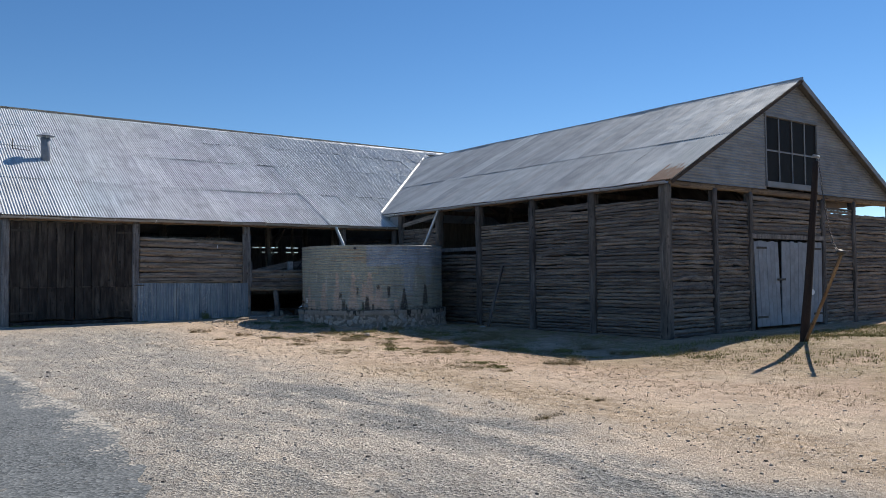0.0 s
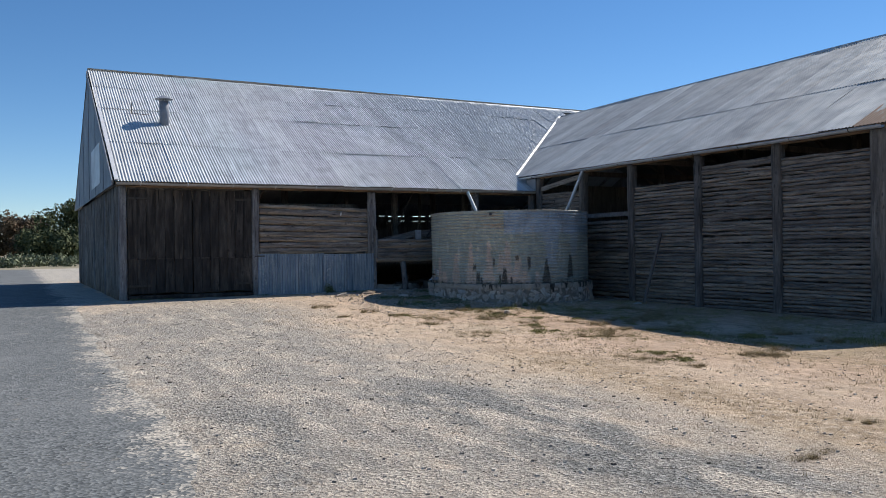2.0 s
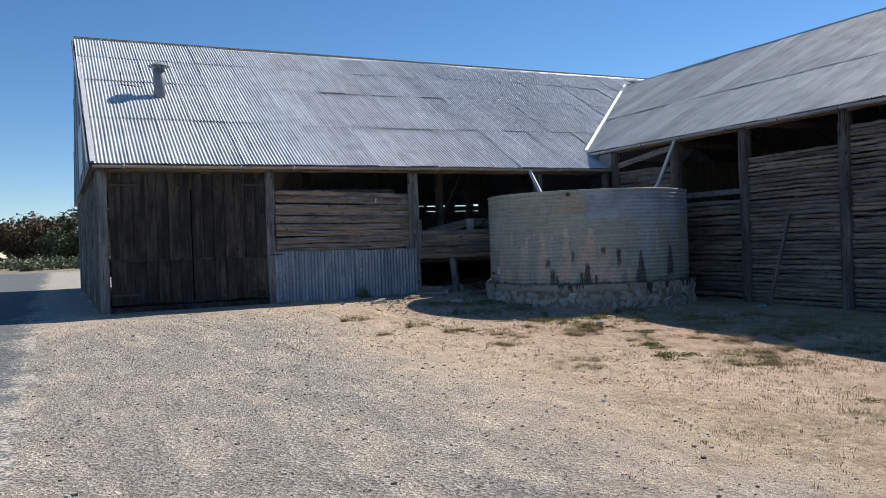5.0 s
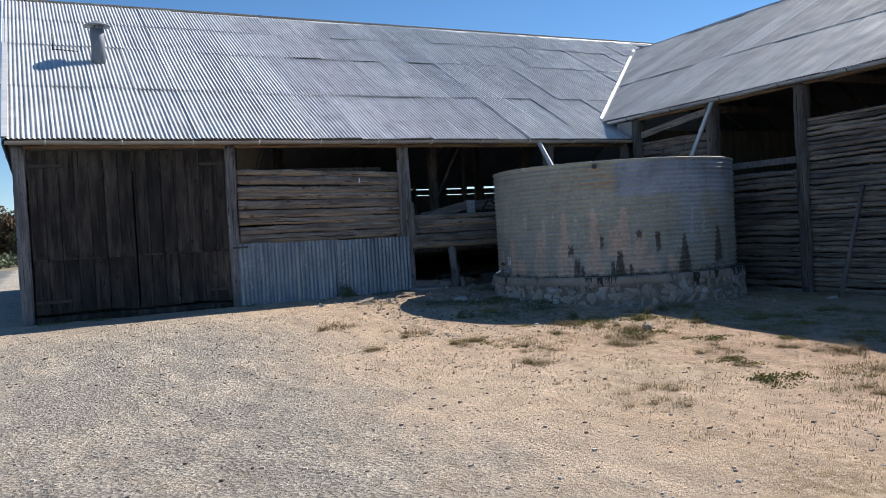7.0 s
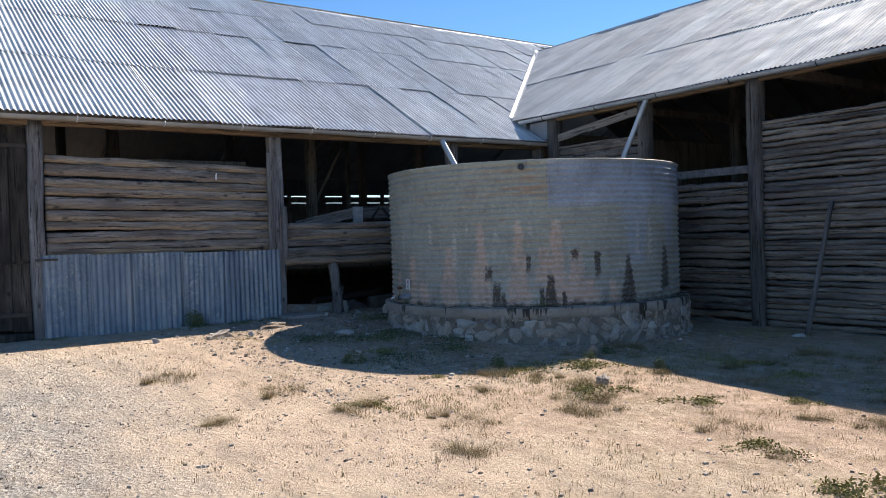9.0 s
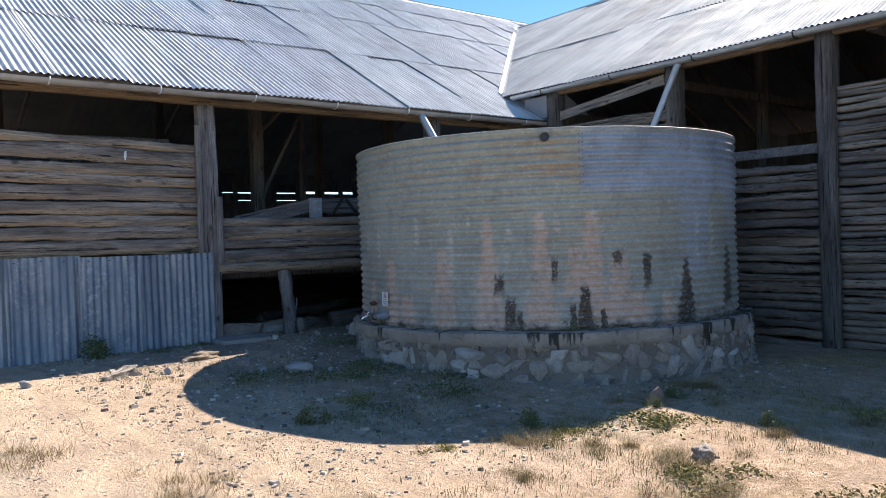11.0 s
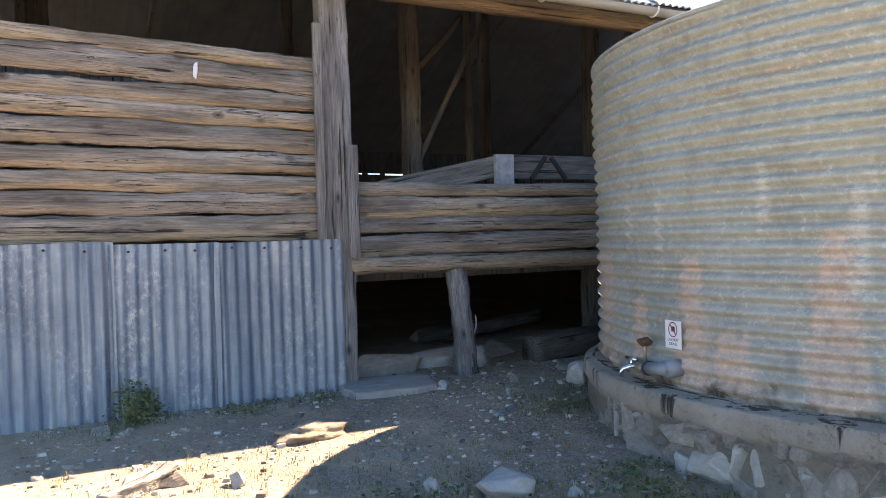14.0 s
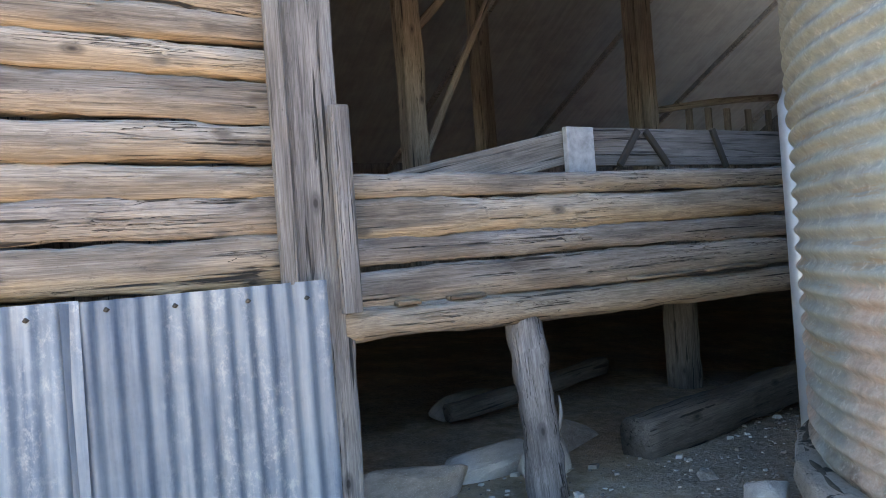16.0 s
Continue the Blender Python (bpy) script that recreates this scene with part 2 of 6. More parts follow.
def wood(name, along, dark, mid, light, warm=None, warm_amount=0.0, vary=(0.74, 1.12)):
    """Weathered timber with grain along an axis ('X' or 'Z'), cracks and knots; warm: unbleached wood on the lower face."""
    n = Nodes(name)
    r = n.random()
    shift = n.spread(r)
    s = (1.2, 22, 22) if along == "X" else (22, 22, 1.2)
    grain_v = n.mapping(s, vary=shift)
    broad_v = n.mapping((0.9, 5, 5) if along == "X" else (5, 5, 0.9), vary=shift)
    grain = n.noise(grain_v, 1.6, 6, 0.7, 0.4)
    fine = n.noise(grain_v, 5.0, 4, 0.7)
    broad = n.noise(broad_v, 1.2, 3)
    col = n.mix(n.ramp(grain, 0.3, 0.68), dark, mid)
    col = n.mix(n.ramp(broad, 0.42, 0.72), col, light)
    if warm:
        pos = n.axis(n.coord.outputs["Object"], "Z")
        low = n.math("ADD", n.ramp(pos, 0.03, -0.06), n.ramp(broad, 0.3, 0.7, -0.55, 0.45))
        low = n.math("MULTIPLY", n.ramp(low, 0.15, 0.75), n.ramp(r, 0.0, 1.0, warm_amount * 0.45, warm_amount))
        col = n.mix(low, col, n.mix(n.ramp(grain, 0.3, 0.7), tuple(0.55 * c for c in warm), warm))
    lines = n.noise(n.mapping((2.2, 100, 100) if along == "X" else (100, 100, 2.2), vary=shift), 1.0, 4, 0.75, 0.3)
    col = n.mix(1.0, col, n.mix(n.ramp(lines, 0.30, 0.66), (0.70, 0.68, 0.67), (1.12, 1.11, 1.09)), "MULTIPLY")
    hair = n.noise(n.mapping((5, 260, 260) if along == "X" else (260, 260, 5), vary=shift), 1.0, 2, 0.6)
    col = n.mix(1.0, col, n.mix(n.ramp(hair, 0.36, 0.62), (0.72, 0.71, 0.70), (1.11, 1.10, 1.09)), "MULTIPLY")
    pits = n.noise(n.mapping((18, 40, 40) if along == "X" else (40, 40, 18), vary=shift), 1.0, 4, 0.75)
    col = n.mix(n.ramp(pits, 0.62, 0.72, 0.0, 0.5), col, tuple(0.35 * c for c in dark))
    crack = n.ramp(n.noise(n.mapping((0.7, 30, 30) if along == "X" else (30, 30, 0.7), vary=shift), 1.3, 3, 0.6, 0.2), 0.34, 0.40)
    col = n.mix(crack, tuple(0.25 * c for c in dark), col)
    worn = n.noise(n.mapping((1.6, 9, 9) if along == "X" else (9, 9, 1.6), vary=shift), 1.5, 6, 0.75, 0.6)
    col = n.mix(n.ramp(worn, 0.56, 0.68, 0.0, 0.45), col, tuple(0.62 * c for c in dark))
    knot = n.voronoi(n.mapping((3.0, 6, 6) if along == "X" else (5, 5, 3.4), vary=shift), 1.0)
    col = n.mix(n.ramp(knot, 0.10, 0.17, 0.25, 1.0), tuple(0.8 * c for c in dark), col)
    col = n.mix(n.ramp(knot, 0.04, 0.075), tuple(0.4 * c for c in dark), col)
    # thin drying checks that run with the grain
    split = n.noise(n.mapping((0.55, 34, 34) if along == "X" else (34, 34, 0.55), vary=shift), 1.0, 3, 0.55, 0.25)
    split = n.ramp(n.math("ABSOLUTE", n.math("SUBTRACT", split, 0.5)), 0.002, 0.010)
    split = n.math("MAXIMUM", split, n.ramp(broad, 0.60, 0.52))
    col = n.mix(split, tuple(0.35 * c for c in dark), col)
    col = n.mix(1.0, col, n.mix(r, (vary[0], vary[0], vary[0] * 1.05), (vary[1], vary[1] * 0.965, vary[1] * 0.91)), "MULTIPLY")
    crack = n.math("MULTIPLY", crack, split)
    h = n.math("ADD", n.math("MULTIPLY", grain, 0.7), n.math("ADD", n.math("MULTIPLY", crack, 0.8), n.math("MULTIPLY", lines, 0.35)))
    return n.done(col, 0.9, 0.0, h, 0.85, 0.013)


slab_wood = wood("slab_wood", "X", (0.115, 0.095, 0.08), (0.30, 0.268, 0.238), (0.55, 0.52, 0.485), (0.58, 0.41, 0.245), 0.88)
old_slab_wood = wood("old_slab_wood", "X", (0.10, 0.085, 0.076), (0.235, 0.205, 0.182), (0.42, 0.385, 0.35), (0.33, 0.23, 0.15), 0.4, vary=(0.62, 1.2))
post_wood = wood("post_wood", "Z", (0.11, 0.10, 0.098), (0.25, 0.235, 0.225), (0.40, 0.385, 0.37))
beam_wood = wood("beam_wood", "X", (0.13, 0.095, 0.07), (0.26, 0.205, 0.155), (0.38, 0.31, 0.24), (0.40, 0.27, 0.15), 0.6)
door_wood = wood("door_wood", "Z", (0.017, 0.014, 0.0125), (0.042, 0.034, 0.029), (0.135, 0.117, 0.103), vary=(0.5, 1.2))
inner_wood = wood("inner_wood", "Z", (0.12, 0.108, 0.098), (0.21, 0.19, 0.172), (0.28, 0.255, 0.235))
inner_rail = wood("inner_rail", "X", (0.12, 0.105, 0.10), (0.24, 0.225, 0.215), (0.36, 0.345, 0.335))
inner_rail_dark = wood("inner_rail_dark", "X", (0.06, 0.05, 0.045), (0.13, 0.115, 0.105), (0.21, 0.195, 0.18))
roof_edge_wood = wood("roof_edge_wood", "Z", (0.035, 0.024, 0.018), (0.07, 0.048, 0.036), (0.11, 0.08, 0.06))
stick_wood = wood("stick_wood", "X", (0.10, 0.065, 0.04), (0.23, 0.165, 0.105), (0.36, 0.28, 0.19))


def galvanised(name, base, light, stain=(0.30, 0.20, 0.12), stain_amount=0.15, metal=0.35, rough=0.5, streak=(9, 0.5, 1), vary=0.22, mottle=0.0):
    n = Nodes(name)
    r = n.random()
    shift = n.spread(r)
    streaks = n.noise(n.mapping(streak, vary=shift), 1.3, 5, 0.65)
    blotch = n.noise(n.mapping((1, 1, 1), vary=shift), 1.6, 5, 0.65)
    spangle = n.voronoi(n.mapping((1, 1, 1), vary=shift), 55)
    col = n.mix(n.ramp(streaks, 0.32, 0.68), base, light)
    col = n.mix(n.ramp(blotch, 0.45, 0.75, 0.0, 0.6), col, tuple(0.62 * c for c in base))
    col = n.mix(n.math("MULTIPLY", n.ramp(n.noise(n.mapping(streak, vary=shift), 0.8, 4), 0.55, 0.75), stain_amount), col, stain)
    if mottle:
        crust = n.math("MULTIPLY", n.ramp(n.noise(n.mapping((1.6, 1, 1), vary=shift), 16, 7, 0.85), 0.50, 0.62), n.ramp(n.noise(n.mapping((2.2, 0.8, 1), vary=shift), 1.4, 4), 0.46, 0.62))
        col = n.mix(n.math("MULTIPLY", crust, mottle), col, (0.66, 0.65, 0.62))
        col = n.mix(n.ramp(n.noise(n.mapping((1, 1, 1), vary=shift), 30, 6, 0.85), 0.56, 0.70, 0.0, 0.45 * mottle), col, tuple(0.5 * c for c in base))
    col = n.mix(n.ramp(spangle, 0.0, 0.9, 0.0, 0.15), col, light)
    col = n.mix(1.0, col, n.mix(r, (1 - vary, 1 - vary, 1 - vary * 0.9), (1 + vary * 0.3, 1 + vary * 0.3, 1 + vary * 0.3)), "MULTIPLY")
    rg = n.ramp(blotch, 0.3, 0.7, rough - 0.08, rough + 0.15)
    return n.done(col, rg, metal, n.math("ADD", blotch, n.math("MULTIPLY", streaks, 0.4)), 0.12, 0.01)


roof_metal = galvanised("roof_metal", (0.44, 0.46, 0.46), (0.76, 0.775, 0.765), stain_amount=0.12, metal=0.1, rough=0.5, vary=0.13)
barn_roof_metal = galvanised("barn_roof_metal", (0.37, 0.405, 0.42), (0.57, 0.585, 0.58), (0.46, 0.36, 0.28), 0.4, 0.1, 0.7, streak=(5, 0.3, 1), vary=0.26)
skirt_metal = galvanised("skirt_metal", (0.105, 0.155, 0.225), (0.33, 0.385, 0.43), (0.60, 0.59, 0.56), 0.6, 0.2, 0.5, streak=(14, 0.9, 1), vary=0.14, mottle=0.6)
clad_metal = galvanised("clad_metal", (0.20, 0.21, 0.22), (0.30, 0.31, 0.32), stain_amount=0.12, metal=0.2, rough=0.6, streak=(0.6, 0.6, 5))
gable_sheet = galvanised("gable_sheet", (0.20, 0.225, 0.26), (0.27, 0.295, 0.33), stain_amount=0.05, metal=0.15, rough=0.6, streak=(1, 1, 1), vary=0.1)
flash_metal = galvanised("flash_metal", (0.62, 0.63, 0.64), (0.78, 0.79, 0.80), stain_amount=0.03, metal=0.15, rough=0.5, vary=0.08)
pipe_metal = galvanised("pipe_metal", (0.40, 0.44, 0.48), (0.56, 0.59, 0.62), stain_amount=0.06, metal=0.4, rough=0.42, streak=(3, 3, 3), vary=0.1)
gutter_metal = galvanised("gutter_metal", (0.40, 0.37, 0.33), (0.56, 0.53, 0.49), stain_amount=0.35, metal=0.2, rough=0.6, streak=(2, 2, 2), vary=0.15)


def rusted_sheet():
    n = Nodes("rust_sheet")
    v = n.mapping()
    y = n.axis(n.coord.outputs["Object"], "Y")
    big, streaks = n.noise(v, 1.6, 5, 0.65), n.noise(n.mapping((9, 0.6, 1)), 1.3, 5, 0.65)
    col = n.mix(n.ramp(streaks, 0.32, 0.68), (0.36, 0.39, 0.395), (0.53, 0.545, 0.535))
    low = n.math("ADD", n.ramp(y, 0.0, 1.9, 0.35, -0.35), n.math("ADD", streaks, n.ramp(big, 0.3, 0.7, -0.12, 0.12)))
    col = n.mix(n.ramp(low, 0.50, 0.60), col, n.mix(n.ramp(big, 0.3, 0.7), (0.15, 0.065, 0.035), (0.27, 0.15, 0.10)))
    return n.done(col, 0.75, 0.05, big, 0.12, 0.01)


rust_sheet = rusted_sheet()
iron = galvanised("iron", (0.05, 0.045, 0.04), (0.10, 0.085, 0.07), (0.12, 0.06, 0.03), 0.4, 0.5, 0.6)


# leaks down the tank's sheets: bearing, top, foot, half width at top and foot
RUN_FROM = -2.4
PINK_RUNS = ((-2.617, 1.68, 0.62, 0.035, 0.19), (-2.38, 1.68, 0.62, 0.035, 0.15), (-2.163, 1.67, 0.62, 0.045, 0.17), (-2.839, 1.37, 0.62, 0.06, 0.15), (3.105, 1.27, 0.6, 0.05, 0.12),
             (-2.042, 1.28, 0.62, 0.068, 0.16), (-3.06, 0.89, 0.6, 0.10, 0.15), (-2.12, 0.88, 0.62, 0.08, 0.11), (-1.954, 0.94, 0.62, 0.08, 0.12), (-2.239, 1.36, 0.9, 0.05, 0.11),
             (-2.429, 0.88, 0.62, 0.05, 0.075), (-1.80, 0.90, 0.62, 0.06, 0.10), (2.62, 1.28, 0.6, 0.22, 0.32), (2.90, 1.05, 0.6, 0.05, 0.14), (2.2, 1.4, 0.6, 0.1, 0.25))
WHITE_RUNS = ((-2.98, 1.68, 1.39, 0.028, 0.04), (-2.77, 1.70, 1.56, 0.02, 0.03), (-2.796, 1.56, 1.11, 0.035, 0.06), (-2.52, 1.59, 1.46, 0.02, 0.05), (-2.313, 1.67, 1.51, 0.03, 0.045), (-2.378, 1.71, 1.6, 0.025, 0.04),
              (-2.15, 1.70, 1.6, 0.03, 0.045), (-1.617, 1.66, 1.2, 0.035, 0.05), (-1.502, 1.66, 1.11, 0.045, 0.07), (-2.534, 1.36, 1.24, 0.03, 0.03), (-2.698, 1.70, 1.57, 0.016, 0.024), (3.0, 1.6, 1.2, 0.03, 0.05), (2.86, 1.62, 1.3, 0.03, 0.04))
BLACK_RUNS = ((-1.69, 1.20, 0.6, 0.022, 0.15), (-1.908, 1.27, 0.98, 0.05, 0.042), (-2.199, 1.0, 0.6, 0.038, 0.085), (-2.521, 0.89, 0.6, 0.045, 0.065), (-2.567, 1.11, 0.97, 0.05, 0.045), (-2.325, 1.25, 1.06, 0.032, 0.03),
              (-2.051, 1.29, 1.2, 0.058, 0.042), (-1.33, 1.30, 0.72, 0.05, 0.12), (-2.48, 0.74, 0.6, 0.025, 0.04), (-2.252, 0.84, 0.6, 0.02, 0.045), (-2.121, 0.76, 0.6, 0.018, 0.04))
BLUE_RUNS = ((-1.62, 2.0, 1.1, 0.26, 0.14), (-1.25, 1.9, 1.3, 0.2, 0.12), (-2.06, 1.1, 0.75, 0.06, 0.05))


def tank_metal(name, cream, blue, stains):
    """Old galvanised tank steel: cream bloom along the ribs, lime and rust runs, leaks stained black low down."""
    n = Nodes(name)
    v = n.mapping()
    x, z = n.axis(n.coord.outputs["Object"], "X"), n.axis(n.coord.outputs["Object"], "Z")
    ribs = n.math("SINE", n.math("ADD", n.math("MULTIPLY", z, 2 * math.pi / 0.0763), 0.9))
    patchy = n.noise(v, 1.7, 5, 0.65)
    level = n.noise(n.mapping((0.8, 0.8, 9.0)), 1.5, 4, 0.7)
    fine = n.noise(n.mapping((1, 1, 2.5)), 16, 5, 0.75)
    col = n.mix(n.ramp(patchy, 0.3, 0.7), tuple(0.62 * c for c in blue), tuple(1.1 * c for c in blue))
    trough = n.ramp(n.math("ADD", ribs, n.ramp(fine, 0.25, 0.75, -0.5, 0.5)), -0.55, -1.0)
    col = n.mix(n.math("MULTIPLY", trough, 0.35 if cream else 0.15), col, (0.17, 0.185, 0.18))
    bloom = n.ramp(n.math("ADD", n.math("MULTIPLY", ribs, 0.6), n.math("ADD", n.ramp(fine, 0.25, 0.75, -1.5, 1.5), n.ramp(level, 0.3, 0.7, -1.4, 1.4))), -1.7, 1.9)
    bloom = n.math("MULTIPLY", bloom, n.ramp(z, 0.7, 1.9, 0.35, 1.0))
    col = n.mix(n.math("MULTIPLY", bloom, cream), col, n.mix(n.ramp(level, 0.35, 0.65), (0.55, 0.515, 0.335), (0.45, 0.455, 0.36)))
    rust = n.ramp(n.math("ADD", n.noise(n.mapping((1.1, 1.1, 13)), 1.4, 4, 0.7), n.ramp(ribs, -1, 1, 0.03, -0.05)), 0.585, 0.66)
    col = n.mix(n.math("MULTIPLY", rust, 0.5 if cream else 0.12), col, (0.42, 0.24, 0.10))
    if stains:
        y = n.axis(n.coord.outputs["Object"], "Y")
        ca, sa = math.cos(RUN_FROM), math.sin(RUN_FROM)
        along = n.math("ADD", n.math("MULTIPLY", x, ca), n.math("MULTIPLY", y, sa))
        across = n.math("SUBTRACT", n.math("MULTIPLY", y, ca), n.math("MULTIPLY", x, sa))
        ragged = n.noise(n.mapping((1, 1, 0.7)), 7, 5, 0.75)
        wob = n.ramp(ragged, 0.25, 0.75, -0.075, 0.075)
        round_u = n.math("MULTIPLY", n.math("ARCTAN2", across, along), 2.2)
        u = n.math("ADD", round_u, wob)
        near_u = n.math("ADD", round_u, n.math("MULTIPLY", wob, 0.3))
        zj = n.math("ADD", z, n.ramp(n.noise(v, 11, 4, 0.7), 0.25, 0.75, -0.07, 0.07))

        def runs(rows, soft, u):
            total = None
            for a, top, foot, w0, w1 in rows:
                width = n.ramp(zj, top, foot, w0, w1)
                d = n.math("DIVIDE", n.math("ABSOLUTE", n.math("SUBTRACT", u, 2.2 * ((a - RUN_FROM + math.pi) % (2 * math.pi) - math.pi))), width)
                m = n.math("MULTIPLY", n.ramp(d, 1.15, soft), n.ramp(zj, top + 0.03, top - 0.02))
                if foot > 0.7:
                    m = n.math("MULTIPLY", m, n.ramp(zj, foot - 0.06, foot + 0.03))
                total = m if total is None else n.math("MAXIMUM", total, m)
            return total

        lines = n.noise(n.mapping((3.4, 3.4, 0.34)), 1.2, 5, 0.7)
        faint = n.math("MULTIPLY", n.ramp(lines, 0.46, 0.58), n.ramp(n.math("ADD", z, n.ramp(lines, 0.3, 0.7, -0.5, 0.5)), 1.55, 0.95))
        pale = n.mix(n.ramp(fine, 0.3, 0.7), (0.45, 0.37, 0.315), (0.66, 0.575, 0.505))
        col = n.mix(n.math("MULTIPLY", faint, 0.34), col, pale)
        col = n.mix(n.math("MULTIPLY", runs(BLUE_RUNS, 0.8, u), 0.7), col, (0.36, 0.405, 0.46))
        pink = runs(PINK_RUNS, 0.62, u)
        col = n.mix(n.math("MULTIPLY", pink, n.ramp(ragged, 0.3, 0.65, 0.6, 1.0)), col, n.mix(n.ramp(fine, 0.3, 0.7), (0.50, 0.34, 0.255), (0.68, 0.535, 0.44)))
        col = n.mix(n.math("MULTIPLY", runs(WHITE_RUNS, 0.4, near_u), n.ramp(n.math("ADD", fine, n.ramp(ribs, -1, 1, -0.12, 0.1)), 0.36, 0.62, 0.05, 0.75)), col, (0.70, 0.66, 0.58))
        foot = n.math("MULTIPLY", n.ramp(zj, 0.70, 0.60), n.ramp(n.noise(v, 5, 4), 0.42, 0.58))
        dark = n.math("MAXIMUM", n.math("MULTIPLY", runs(BLACK_RUNS, 0.8, near_u), n.ramp(n.math("ADD", n.noise(n.mapping((1, 1, 1.3)), 22, 4, 0.7), n.ramp(ribs, -1, 1, 0.12, -0.02)), 0.33, 0.45)), foot)
        col = n.mix(n.math("MULTIPLY", dark, 0.95), col, n.mix(n.ramp(fine, 0.4, 0.7), (0.022, 0.016, 0.012), (0.075, 0.05, 0.035)))
        bands = n.math("MULTIPLY", n.ramp(n.math("ABSOLUTE", n.math("ADD", u, 0.05)), 0.75, 0.3), n.ramp(n.math("ABSOLUTE", n.math("SUBTRACT", z, 2.18)), 0.26, 0.14))
        bands = n.math("MULTIPLY", bands, n.ramp(n.noise(n.mapping((1.3, 1.3, 15)), 1.4, 4, 0.7), 0.50, 0.60))
        col = n.mix(n.math("MULTIPLY", bands, 0.7), col, (0.44, 0.25, 0.13))
    col = n.mix(n.ramp(n.noise(v, 38, 3, 0.6), 0.60, 0.70, 0.0, 0.5), col, (0.70, 0.66, 0.58))
    crust = n.noise(n.mapping((1, 1, 1.4)), 15, 6, 0.85)
    col = n.mix(n.ramp(crust, 0.50, 0.64, 0.0, 0.42), col, (0.27, 0.245, 0.195))
    col = n.mix(n.ramp(crust, 0.45, 0.34, 0.0, 0.5), col, (0.68, 0.655, 0.58))
    grime = n.noise(n.mapping((1, 1, 0.6)), 6, 6, 0.8)
    col = n.mix(n.ramp(grime, 0.50, 0.68, 0.0, 0.6), col, (0.23, 0.205, 0.17))
    return n.done(col, n.ramp(patchy, 0.3, 0.7, 0.55, 0.72), 0.08 if cream else 0.2, n.noise(v, 26, 4, 0.7), 0.2, 0.008)


tank_old = tank_metal("tank_old", 0.9, (0.345, 0.375, 0.36), True)
tank_new = tank_metal("tank_new", 0.0, (0.41, 0.46, 0.52), False)
tank_mid = tank_metal("tank_mid", 0.75, (0.35, 0.39, 0.40), True)


def stony(name, a, b, c, scale=3.0, rough=0.92, bump=0.6, dist=0.02):
    n = Nodes(name)
    r = n.random()
    v = n.mapping((1, 1, 1), vary=n.spread(r))
    big = n.noise(v, scale, 5, 0.65)
    fine = n.noise(v, scale * 9, 5, 0.7)
    col = n.mix(n.ramp(big, 0.32, 0.68), a, b)
    col = n.mix(n.ramp(fine, 0.55, 0.75), col, c)
    col = n.mix(1.0, col, n.mix(r, (0.72, 0.72, 0.74), (1.15, 1.12, 1.08)), "MULTIPLY")
    return n.done(col, rough, 0.0, n.math("ADD", n.math("MULTIPLY", big, 0.5), fine), bump, dist)


rubble = stony("rubble", (0.33, 0.285, 0.25), (0.55, 0.49, 0.44), (0.76, 0.71, 0.65), 7, bump=0.9)
mortar = stony("mortar", (0.37, 0.315, 0.265), (0.50, 0.44, 0.375), (0.26, 0.22, 0.19), 2.6)
white_stone = stony("white_stone", (0.40, 0.37, 0.34), (0.56, 0.535, 0.505), (0.68, 0.66, 0.63), 5)
brown_stone = stony("brown_stone", (0.24, 0.18, 0.135), (0.36, 0.285, 0.22), (0.44, 0.36, 0.29), 5)
concrete = stony("concrete", (0.27, 0.25, 0.232), (0.38, 0.357, 0.335), (0.21, 0.19, 0.178), 4, bump=0.3)


